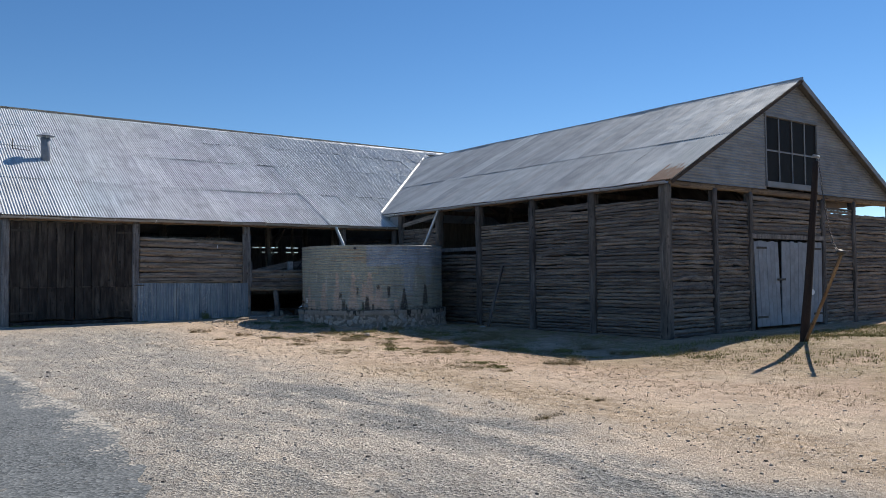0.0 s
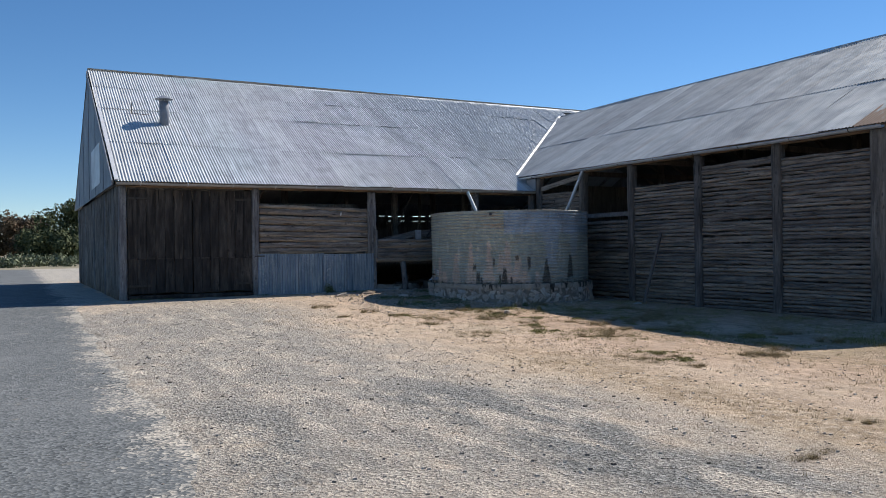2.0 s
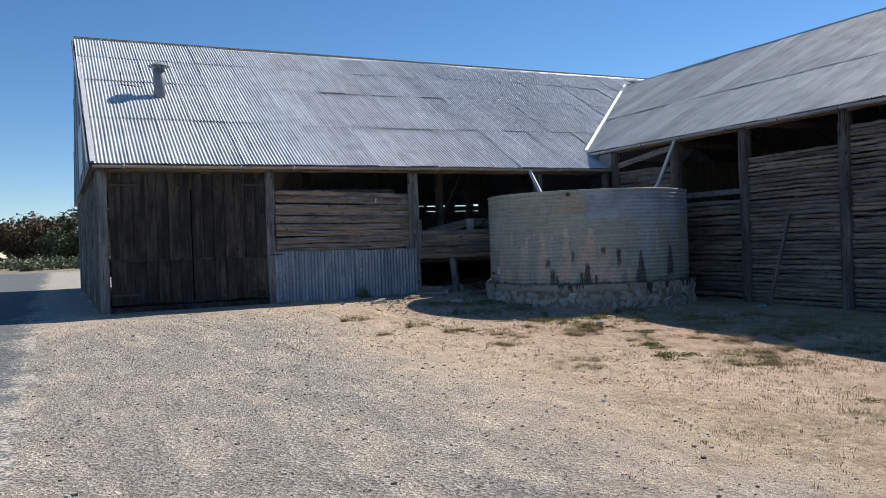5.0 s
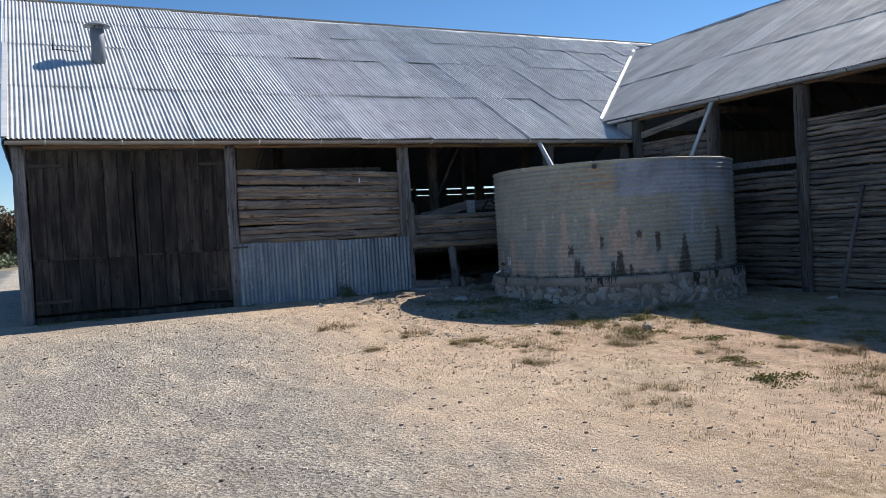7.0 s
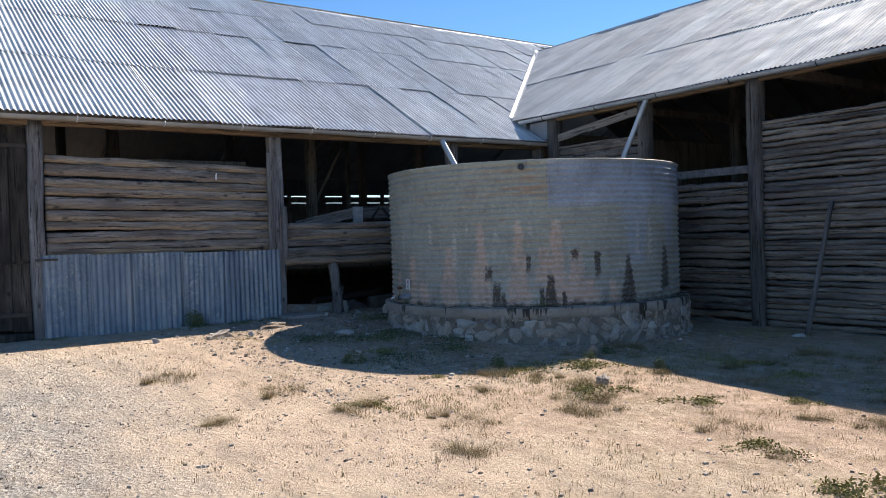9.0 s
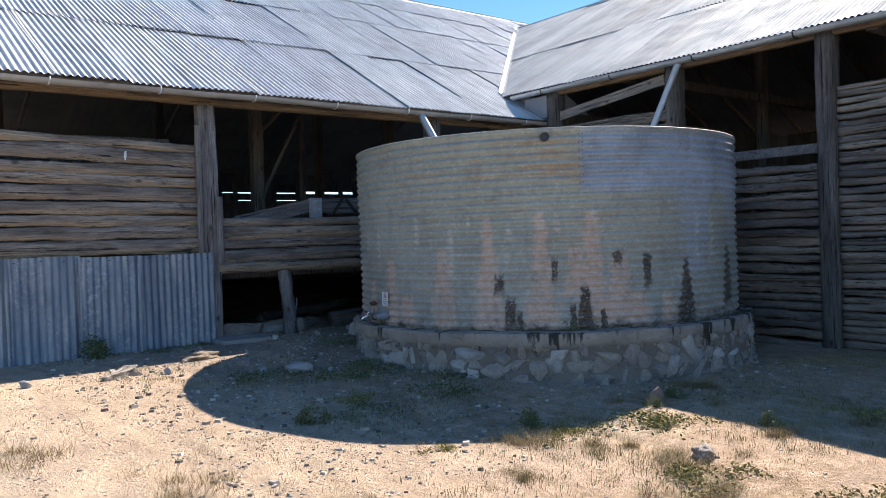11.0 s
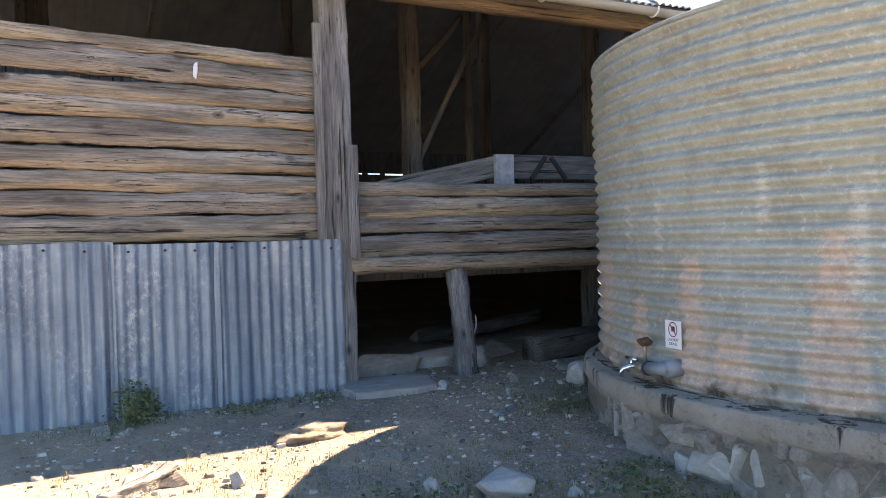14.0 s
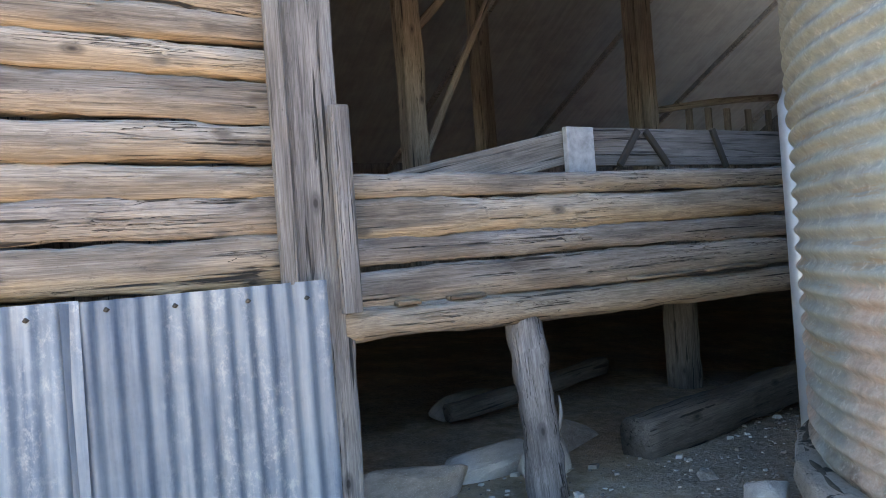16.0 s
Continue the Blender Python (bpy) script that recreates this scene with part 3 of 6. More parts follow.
def ground_material():
    n = Nodes("yard_earth")
    v = n.mapping()
    x, y = n.axis(n.coord.outputs["Object"], "X"), n.axis(n.coord.outputs["Object"], "Y")
    big = n.noise(v, 0.35, 5, 0.6)
    mid = n.noise(v, 2.2, 6, 0.7)
    fine = n.noise(v, 24, 6, 0.8)
    grit = n.voronoi(v, 75)
    sand = n.mix(n.ramp(mid, 0.3, 0.7), (0.47, 0.355, 0.25), (0.64, 0.515, 0.385))
    sand = n.mix(n.ramp(big, 0.40, 0.66), sand, (0.60, 0.46, 0.34))
    sand = n.mix(n.math("MULTIPLY", n.ramp(x, 7.0, 11.5, 0.0, 0.85), n.ramp(big, 0.33, 0.53)), sand, (0.53, 0.36, 0.262))
    sand = n.mix(n.ramp(fine, 0.28, 0.46, 0.75, 0.0), sand, (0.26, 0.19, 0.13))
    sand = n.mix(n.ramp(fine, 0.56, 0.72, 0.0, 0.6), sand, (0.76, 0.65, 0.52))
    # dry brown grass cover on the barn's side of the yard, and along a strip between the wheel tracks and the sand
    cover = n.noise(v, 0.5, 6, 0.75)
    strip = n.math("MULTIPLY", n.ramp(n.math("ABSOLUTE", n.math("SUBTRACT", n.math("ADD", x, n.math("MULTIPLY", y, -0.12)), 6.4)), 1.1, 0.3), n.ramp(y, 16.0, 12.5))
    grassy = n.math("MAXIMUM", n.math("MULTIPLY", n.ramp(x, 7.5, 10.5), n.ramp(cover, 0.40, 0.56)), n.math("MULTIPLY", strip, n.ramp(cover, 0.34, 0.5)))
    bank = n.math("MULTIPLY", n.math("MULTIPLY", n.ramp(x, 9.5, 13.0), n.ramp(y, 12.5, 10.5)), n.ramp(cover, 0.30, 0.46))
    grassy = n.math("MAXIMUM", grassy, bank)
    grassy = n.math("MULTIPLY", grassy, n.ramp(n.noise(v, 9, 5, 0.8), 0.40, 0.58))
    sand = n.mix(n.math("MULTIPLY", grassy, 0.8), sand, n.mix(n.ramp(fine, 0.35, 0.65), (0.19, 0.125, 0.065), (0.40, 0.285, 0.16)))
    sand = n.mix(n.math("MULTIPLY", bank, n.ramp(n.noise(v, 2.4, 6, 0.8), 0.38, 0.6, 0.15, 0.75)), sand, n.mix(n.ramp(fine, 0.3, 0.7), (0.17, 0.135, 0.06), (0.34, 0.27, 0.14)))
    # pale grey gravel where vehicles turn, with darker tracks
    wander = n.ramp(n.noise(v, 0.4, 4), 0.2, 0.8, -0.9, 0.9)
    xx = n.math("ADD", x, wander)
    one = n.ramp(n.math("ABSOLUTE", n.math("SUBTRACT", xx, 5.0)), 1.0, 0.2)
    two = n.ramp(n.math("ABSOLUTE", n.math("SUBTRACT", xx, 3.1)), 0.9, 0.2)
    tracks = n.math("MULTIPLY", n.math("MAXIMUM", one, n.math("MULTIPLY", two, 0.8)), n.ramp(y, 13.0, 10.0))
    bed = n.ramp(n.math("ADD", xx, n.math("MULTIPLY", y, -0.06)), 6.6, 4.6)
    bed = n.math("MULTIPLY", bed, n.ramp(y, 26.0, 20.0))
    gravelly = n.math("MULTIPLY", n.math("MAXIMUM", n.math("MULTIPLY", bed, 0.85), tracks), n.ramp(mid, 0.30, 0.52, 0.55, 1.0))
    chip = n.voronoi(v, 34, "Color")
    chip2 = n.voronoi(v, 80, "Color")
    stone = n.mix(n.ramp(chip, 0.2, 0.8), (0.27, 0.24, 0.208), (0.72, 0.645, 0.55))
    stone = n.mix(0.45, stone, n.mix(n.ramp(chip2, 0.25, 0.8), (0.20, 0.175, 0.15), (0.78, 0.70, 0.60)))
    col = n.mix(n.ramp(gravelly, 0.12, 0.8, 0.0, 0.9), sand, stone)
    uneven = n.noise(n.mapping((2.6, 0.9, 1)), 1.6, 6, 0.75)
    col = n.mix(1.0, col, n.mix(n.ramp(uneven, 0.32, 0.66), (0.70, 0.69, 0.67), (1.16, 1.14, 1.10)), "MULTIPLY")
    litter = n.math("MULTIPLY", n.ramp(y, 20.5, 22.5), n.ramp(n.noise(v, 1.1, 6, 0.75), 0.40, 0.58))
    col = n.mix(n.math("MULTIPLY", litter, n.ramp(x, 8.2, 9.6, 0.0, 0.65)), col, n.mix(n.ramp(chip2, 0.2, 0.8), (0.10, 0.08, 0.07), (0.40, 0.33, 0.285)))
    streak = n.noise(n.mapping((1.2, 0.35, 1)), 1.5, 5, 0.7)
    darkened = n.math("MULTIPLY", n.math("MAXIMUM", tracks, n.math("MULTIPLY", bed, 0.5)), n.ramp(streak, 0.41, 0.53))
    col = n.mix(n.math("MULTIPLY", darkened, 0.84), col, n.mix(n.ramp(chip, 0.2, 0.8), (0.075, 0.08, 0.078), (0.27, 0.27, 0.255)))
    beyond = n.ramp(y, 60.0, 75.0)
    col = n.mix(beyond, col, n.mix(mid, (0.30, 0.24, 0.17), (0.22, 0.21, 0.13)))
    h = n.math("ADD", n.math("MULTIPLY", mid, 1.0), n.math("ADD", n.math("MULTIPLY", fine, 0.8), n.math("MULTIPLY", n.voronoi(v, 34), n.ramp(gravelly, 0, 1, 0.15, 0.8))))
    return n.done(col, 0.95, 0.0, h, 0.9, 0.04)


def road_material():
    n = Nodes("worn_asphalt")
    v = n.mapping()
    chips = n.voronoi(v, 38, "Color")
    big = n.noise(v, 0.5, 5, 0.6)
    mid = n.noise(v, 3.0, 5, 0.7)
    col = n.mix(n.ramp(chips, 0.2, 0.85), (0.04, 0.046, 0.048), (0.19, 0.20, 0.20))
    col = n.mix(n.ramp(big, 0.35, 0.7, 0.0, 0.55), col, (0.185, 0.19, 0.19))
    col = n.mix(n.ramp(mid, 0.60, 0.78, 0.0, 0.6), col, (0.36, 0.30, 0.225))
    x = n.axis(n.coord.outputs["Object"], "X")
    crumbs = n.math("ADD", n.ramp(x, 0.6, 2.5, -0.55, 0.35), n.math("ADD", n.noise(v, 1.3, 6, 0.75), n.ramp(chips, 0, 1, -0.12, 0.12)))
    sand = n.mix(n.ramp(chips, 0.2, 0.8), (0.30, 0.27, 0.23), (0.66, 0.58, 0.47))
    col = n.mix(n.math("MULTIPLY", n.ramp(crumbs, 0.62, 0.80), 0.8), col, sand)
    pale = n.ramp(n.noise(v, 0.9, 6, 0.7), 0.55, 0.68, 0.0, 0.5)
    col = n.mix(pale, col, n.mix(n.ramp(chips, 0.2, 0.8), (0.16, 0.16, 0.155), (0.36, 0.355, 0.34)))
    return n.done(col, 0.9, 0.0, n.voronoi(v, 38), 0.6, 0.012)


earth = ground_material()
asphalt = road_material()


def plain(name, colour, rough=0.7, metal=0.0, scale=8.0, vary=0.25):
    n = Nodes(name)
    r = n.random()
    f = n.noise(n.mapping((1, 1, 1), vary=n.spread(r)), scale, 4, 0.65)
    return n.done(n.mix(n.ramp(f, 0.3, 0.7), tuple(c * (1 - vary) for c in colour), tuple(min(1, c * (1 + vary)) for c in colour)), rough, metal, f, 0.1, 0.005)


def leafy(name, a, b):
    n = Nodes(name)
    col = n.mix(n.island(), a, b)
    mat = n.done(col, 0.75)
    n.out.inputs["Specular IOR Level"].default_value = 0.1
    return mat


white_paint = plain("white_paint", (0.24, 0.255, 0.285), 0.65, 0.0, 3.0, 0.25)
sign_white = plain("sign_white", (0.78, 0.78, 0.78), 0.5, 0, 5, 0.05)
sign_red = plain("sign_red", (0.35, 0.04, 0.04), 0.5, 0, 5, 0.1)
sign_black = plain("sign_black", (0.03, 0.03, 0.045), 0.5, 0, 5, 0.1)
chrome = plain("chrome", (0.75, 0.76, 0.78), 0.18, 1.0, 20, 0.1)
brass = plain("brass", (0.35, 0.30, 0.24), 0.5, 0.7, 20, 0.25)
rusty = plain("rusty", (0.10, 0.052, 0.03), 0.9, 0.1, 40, 0.45)
grey_pvc = plain("grey_pvc", (0.20, 0.22, 0.245), 0.5, 0.0, 6, 0.15)
dark_glass = plain("dark_glass", (0.015, 0.014, 0.014), 0.5, 0.0, 3, 0.2)
dark_glass.node_tree.nodes["Principled BSDF"].inputs["Specular IOR Level"].default_value = 0.05
green_leaf = leafy("green_leaf", (0.065, 0.08, 0.036), (0.18, 0.205, 0.10))
dry_leaf = leafy("dry_leaf", (0.145, 0.11, 0.058), (0.43, 0.335, 0.19))
yellow_leaf = leafy("yellow_leaf", (0.13, 0.125, 0.04), (0.38, 0.33, 0.14))
tree_leaf = leafy("tree_leaf", (0.040, 0.055, 0.026), (0.13, 0.14, 0.07))
tree_leaf_brown = leafy("tree_leaf_brown", (0.07, 0.055, 0.035), (0.22, 0.155, 0.10))
scrub_leaf = leafy("scrub_leaf", (0.085, 0.105, 0.06), (0.21, 0.23, 0.15))
bark = stony("bark", (0.10, 0.085, 0.07), (0.20, 0.175, 0.15), (0.07, 0.06, 0.05), 6)
pebble_mat = Nodes("pebble_mat")
pebble_mat = pebble_mat.done(pebble_mat.mix(pebble_mat.island(), (0.10, 0.082, 0.068), (0.60, 0.53, 0.455)), 0.9)


# ---- ground and road ----
def steps(lo, hi, fine, far):
    out = list(np.arange(lo, hi + 1e-6, fine))
    d, p = fine, hi
    while p < far:
        d *= 1.35
        p += d
        out.append(p)
    d, p = fine, lo
    while p > -far:
        d *= 1.35
        p -= d
        out.insert(0, p)
    return out


gx, gy = steps(-4.0, 19.0, 0.16, 2500), steps(-3.0, 30.0, 0.16, 2500)
gv = [(x, y, ground_z(x, y)) for y in gy for x in gx]
gf = [(j * len(gx) + i, j * len(gx) + i + 1, (j + 1) * len(gx) + i + 1, (j + 1) * len(gx) + i) for j in range(len(gy) - 1) for i in range(len(gx) - 1)]
ground = put("ground", mesh_object("ground", gv, gf, earth, True))
tagged(ground, "sandy yard earth with pale gravel and dry grass", "ground", kind="structure")


def road_edge(y):
    base = 1.55 + 0.75 * smooth(4.5, 9, y) + 1.05 * smooth(22, 26, y)
    return base + 0.16 * nz(y * 0.7, 2.0) + 0.10 * nz(y * 2.7, 5.0) + 0.08 * nz(y * 7.0, 8.0)


ry = list(np.arange(-12, 30, 0.12)) + list(np.arange(30, 74, 2.0))
rv, rf = [], []
cols = [-60, -30, -14, -8, -4, -2, -1, -0.5, 0.0]
for y in ry:
    e = road_edge(y) if y < 41 else road_edge(41) + min(30.0, (y - 41) * 9)
    for c in cols:
        x = e + c
        rv.append((x, y, ground_z(x, y) + (0.012 if c < 0 else 0.002)))
k = len(cols)
for j in range(len(ry) - 1):
    for i in range(k - 1):
        rf.append((j * k + i, j * k + i + 1, (j + 1) * k + i + 1, (j + 1) * k + i))
road = put("road", mesh_object("road", rv, rf, asphalt, True))
tagged(road, "worn grey asphalt drive with a ragged edge", "road", kind="structure")


# ---- posts, beams and slab walls ----
def post(parent, x, y, z0, z1, w=0.2, seed=1, mat=None, name="post", d=None, lean=0.0):
    me = log_data(name, z1 - z0, w, d or w, mat or post_wood_x, seed, segs=26, ring=16, square=0.42, rough=0.13, bow=0.015, taper=0.06)
    return put(name, me, parent, pose(x, y, z0) @ Matrix.Rotation(-math.pi / 2, 4, "Y") @ pose(0, 0, 0, 0, 0, lean))


post_wood_x = wood("post_wood_x", "X", (0.11, 0.105, 0.108), (0.25, 0.245, 0.252), (0.41, 0.405, 0.41))
inner_wood_x = wood("inner_wood_x", "X", (0.13, 0.115, 0.103), (0.23, 0.21, 0.19), (0.31, 0.285, 0.26))
barn_post_wood = wood("barn_post_wood", "X", (0.062, 0.055, 0.052), (0.145, 0.133, 0.125), (0.26, 0.245, 0.23))
frame_wood = wood("frame_wood", "X", (0.22, 0.205, 0.19), (0.36, 0.34, 0.315), (0.44, 0.42, 0.395))
tarred_wood_x = wood("tarred_wood_x", "X", (0.018, 0.011, 0.009), (0.038, 0.024, 0.019), (0.06, 0.042, 0.034))

SLABS = {}


def slab_panel(parent, a, b, z0, z1, pitch, mat, seed, depth=0.07, unique=False, name="wall_panel", slope=0.0, courses=None):
    """A bay of horizontal slabs between two posts, from a to b in plan, on two hidden nailing cleats."""
    m, length = between((*a, 0), (*b, 0))
    bm = bmesh.new()
    u = length * 0.5
    box_bm(u, u + 0.06, 0.05, 0.095, z0 + 0.01, z1 - 0.06, 0.004, bm)
    panel = part(name, bm, post_wood, parent, m=m)
    z, i = z0, 0
    rr = random.Random(seed)
    while z < z1 - pitch * 0.4:
        h = pitch * rr.uniform(0.82, 1.2)
        if courses:
            h = courses[i] if i < len(courses) else z1 - z
        if z + h > z1:
            h = z1 - z
        if unique:
            me, sx, sz = log_data("slab", length, h * 0.99, depth, mat, seed * 17 + i, segs=80, ring=16, square=0.42, rough=0.25, bow=0.012, taper=0.06), 1, 1
        else:
            key = (mat.name, rr.randrange(14))
            if key not in SLABS:
                SLABS[key] = log_data("slab", 2.2, 0.10, depth, mat, key[1] * 7 + 3, segs=34, ring=8, square=0.6, rough=0.55, bow=0.016, taper=0.10)
            me, sx, sz = SLABS[key], length / 2.2, h / 0.10 * rr.choice((0.92, 1.0, 1.06))
        jitter = rr.uniform(-0.012, 0.012) if unique else rr.uniform(-0.024, 0.024)
        tilt = rr.uniform(-0.35, 0.35) + slope * (z - z0) / (z1 - z0)
        flip = rr.random() < 0.5 and not unique
        mm = pose(length if flip else 0, jitter, z + h / 2 + (math.tan(radians(tilt)) * length * 0.6 if unique else 0), 0, tilt, 180 if flip else 0) @ Matrix.Diagonal((sx, 1, sz, 1))
        put("slab", me, panel, mm)
        z += h
        i += 1
    return panel


# ---- the shed along the yard's back ----
shed = tagged(new("timber_shed"), "long weathered timber shed with a corrugated iron roof", "shed")
YW = 24.42
for i, (x, w) in enumerate(((3.52, 0.2), (6.95, 0.2), (10.425, 0.235), (13.95, 0.22), (16.12, 0.2))):
    post(shed, x, YW + (0.0 if i == 2 else -0.03), 0.15, 3.26, w, 21 + i, None, "post", 0.19)
bm_x = 3.40
for i, x1 in enumerate((7.0, 10.45, 13.95, 16.2)):
    put("top_beam", log_data("top_beam", x1 - bm_x, 0.17, 0.17, beam_wood, 31 + i, 22, 10, 0.45, 0.10, 0.012, 0.03), shed, pose(bm_x, YW - 0.03, 3.29))
    bm_x = x1

# bay with slabs over an iron skirt
slab_panel(shed, (7.05, YW), (10.32, YW), 1.41, 2.765, 0.148, slab_wood, 5, 0.085, True, slope=1.9, courses=(0.193, 0.155, 0.13, 0.152, 0.178, 0.13, 0.13, 0.175, 0.112))
sill_wood = wood("sill_wood", "X", (0.26, 0.205, 0.15), (0.46, 0.38, 0.29), (0.58, 0.51, 0.42), (0.55, 0.38, 0.22), 0.5)
# low slab wall over an open underfloor
slab_panel(shed, (10.52, YW + 0.02), (13.86, YW + 0.02), 1.275, 1.84, 0.16, slab_wood, 9, 0.10, True, slope=-0.4, courses=(0.165, 0.125, 0.17, 0.105))
put("sill_log", log_data("sill_log", 3.4, 0.145, 0.17, sill_wood, 71, 40, 12, 0.8, 0.24, 0.03, 0.1), shed, pose(10.5, YW - 0.02, 1.215, 0, 0.3, 0), "pale rounded sill log")
for x, l in ((10.75, 0.10), (11.0, 0.17), (12.05, 0.5), (12.6, 0.42)):
    put("packing_chip", log_data("packing_chip", l, 0.022, 0.08, beam_wood, int(x * 10), 4, 6, 0.4, 0.15), shed, pose(x, YW - 0.055, 1.285, 0, 0, R.uniform(-4, 4)))
m, ln = between((11.50, YW, 0.2), (11.41, YW, 1.16))
put("stump_post", log_data("stump_post", ln, 0.17, 0.18, post_wood_x, 45, 30, 14, 0.8, 0.32, 0.03, 0.12), shed, m, "barky round stump post")
spl = log_data("splinter", 0.22, 0.025, 0.02, post_wood_x, 5, 6, 6, 0.8, 0.3, 0.02, 0.5)
put("splinter", spl, shed, pose(11.545, YW - 0.03, 0.60, 0, -80, 0) @ Matrix.Diagonal((0.8, 1, 1, 1)))
post(shed, 14.0, 25.9, 0.2, 1.12, 0.22, 46, inner_wood_x, "stump_post")
# narrow board nailed to the post, and a second board beside it
part("cover_board", box_bm(10.475, 10.555, YW - 0.15, YW - 0.115, 1.27, 2.09), post_wood, shed)
part("cover_board", box_bm(10.245, 10.308, YW - 0.13, YW - 0.095, 1.40, 2.95), post_wood, shed)

# iron skirt: overlapping sheets, slightly askew
xs = 6.97
for i, (w, top, tilt) in enumerate(((0.63, 1.50, 0.3), (0.61, 1.49, -0.2), (0.765, 1.48, 0.2), (0.69, 1.47, -0.3), (0.935, 1.46, 0.35))):
    me = corrugated_data("skirt_sheet", w, 1.26, skirt_metal, seed=i + 3, per=8, rows=4, sag=0.012)
    put("skirt_sheet", me, shed, pose(xs, YW - 0.135 - 0.006 * (i % 2), top - 1.315, 90, -tilt, 0))
    xs += w - 0.045
nail = stone_data("nail", iron, 2, 0.018, 0.9)
for i in range(15):
    put("nail", nail, shed, pose(7.1 + i * 0.23 + R.uniform(-.03, .03), YW - 0.155, 1.40 - 0.003 * i + R.uniform(-.01, .01)))
put("paint_drip", stone_data("paint_drip", sign_white, 8, 1.0, 1.0, 3), shed, pose(9.44, YW - 0.058, 2.56, 0, 6, 0) @ Matrix.Diagonal((0.026, 0.012, 0.11, 1)), "white drip mark")
part("latch", box_bm(6.88, 7.16, YW - 0.17, YW - 0.15, 1.37, 1.40), iron, shed, "rusty iron latch bar")

# double doors of upright boards
for leaf, (xa, xb) in enumerate(((3.64, 5.25), (5.27, 6.84))):
    door = part("plank_door", box_bm(xa + 0.02, xb - 0.02, YW + 0.0, YW + 0.04, 1.30, 1.42), door_wood, shed, "dark weathered boarded door, closed")
    for zz in (0.62, 2.95):
        part("door_rail", box_bm(xa + 0.02, xb - 0.02, YW + 0.0, YW + 0.04, zz - 0.06, zz + 0.06), door_wood, door)
    n_b = 7
    for b in range(n_b):
        w = (xb - xa) / n_b
        x0 = xa + b * w + R.uniform(0.002, 0.007)
        x1 = xa + (b + 1) * w - R.uniform(0.002, 0.006)
        off = R.uniform(-0.006, 0.006)
        part("board", box_bm(x0, x1, YW - 0.035 + off, YW - 0.004 + off, 1.375, 3.19 - R.uniform(0, 0.03), 0.004), door_wood, door)
        part("board", box_bm(x0 + R.uniform(-.003, .003), x1, YW - 0.033 + off, YW - 0.004 + off, 0.43 + R.uniform(0, 0.05), 1.35 - R.uniform(0, 0.012), 0.004), door_wood, door)
    part("drip_ledge", box_bm(xa, xb, YW - 0.05, YW - 0.036, 1.345, 1.38), door_wood, door)
    hx = (xa, xa + 0.55) if leaf == 0 else (xb - 0.45, xb)
    for zz in (0.66, 2.93):
        part("hinge_strap", box_bm(hx[0], hx[1], YW - 0.055, YW - 0.044, zz - 0.03, zz + 0.03), iron, door)
put("sill_log", log_data("sill_log", 3.3, 0.15, 0.2, door_wood, 77, 14, 8, 0.5, 0.12), shed, pose(3.6, YW + 0.02, 0.345))

# side wall: posts and upright slabs under the gable sheeting
for i, y in enumerate((27.9, 31.5, 35.1, 38.7)):
    post(shed, 3.5, y, 0.15, 3.3, 0.2, 51 + i)
side = part("side_wall", box_bm(3.50, 3.54, 24.6, 38.6, 0.35, 0.47), post_wood, shed)
SV = [log_data("slab", 3.0, 0.15, 0.06, old_slab_wood, 200 + i, 10, 6, 0.6, 0.25, 0.02, 0.12) for i in range(6)]
y = 24.62
while y < 38.5:
    w = R.uniform(0.12, 0.17)
    put("slab", SV[R.randrange(6)], side, pose(3.46 + R.uniform(-.015, .015), y, 0.3) @ Matrix.Rotation(-math.pi / 2, 4, "Y") @ pose(0, 0, 0, 90, 0, R.uniform(-.6, .6)) @ Matrix.Diagonal((1, 1, w / 0.15, 1)))
    y += w + 0.012

# roof: frame within, sheets without
SL = 0.5676
L_EAVE = (24.02, 3.40 - 0.13 * SL)
L_RIDGE = 31.45


def left_z(y):
    return 3.40 + (y - 24.15) * SL


def valley_y(x):
    return 25.0 + (x - 16.0) * 0.95


bm = bmesh.new()
for x in np.arange(3.6, 30, 3.6):
    m, ln = between((x, 24.3, left_z(24.3) - 0.17), (x, L_RIDGE, left_z(L_RIDGE) - 0.17))
    if x < 16.5:
        made = bmesh.ops.create_cube(bm, size=1.0, matrix=m @ Matrix.Translation((ln / 2, 0, 0)) @ Matrix.Diagonal((ln, 0.07, 0.12, 1)))
    m, ln = between((x, 39.1, left_z(24.3) - 0.17), (x, L_RIDGE, left_z(L_RIDGE) - 0.17))
    made = bmesh.ops.create_cube(bm, size=1.0, matrix=m @ Matrix.Translation((ln / 2, 0, 0)) @ Matrix.Diagonal((ln, 0.07, 0.12, 1)))
for yy in (24.2, 25.2, 26.2, 27.3, 28.4, 29.6, 30.8):
    x1 = 16.2 if yy < 25.2 else 16.0 + (yy - 25.0) / 0.95
    box_bm(3.4, x1, yy - 0.03, yy + 0.03, left_z(yy) - 0.10, left_z(yy) - 0.03, 0, bm)
roof = part("roof_frame", bm, frame_wood, shed)

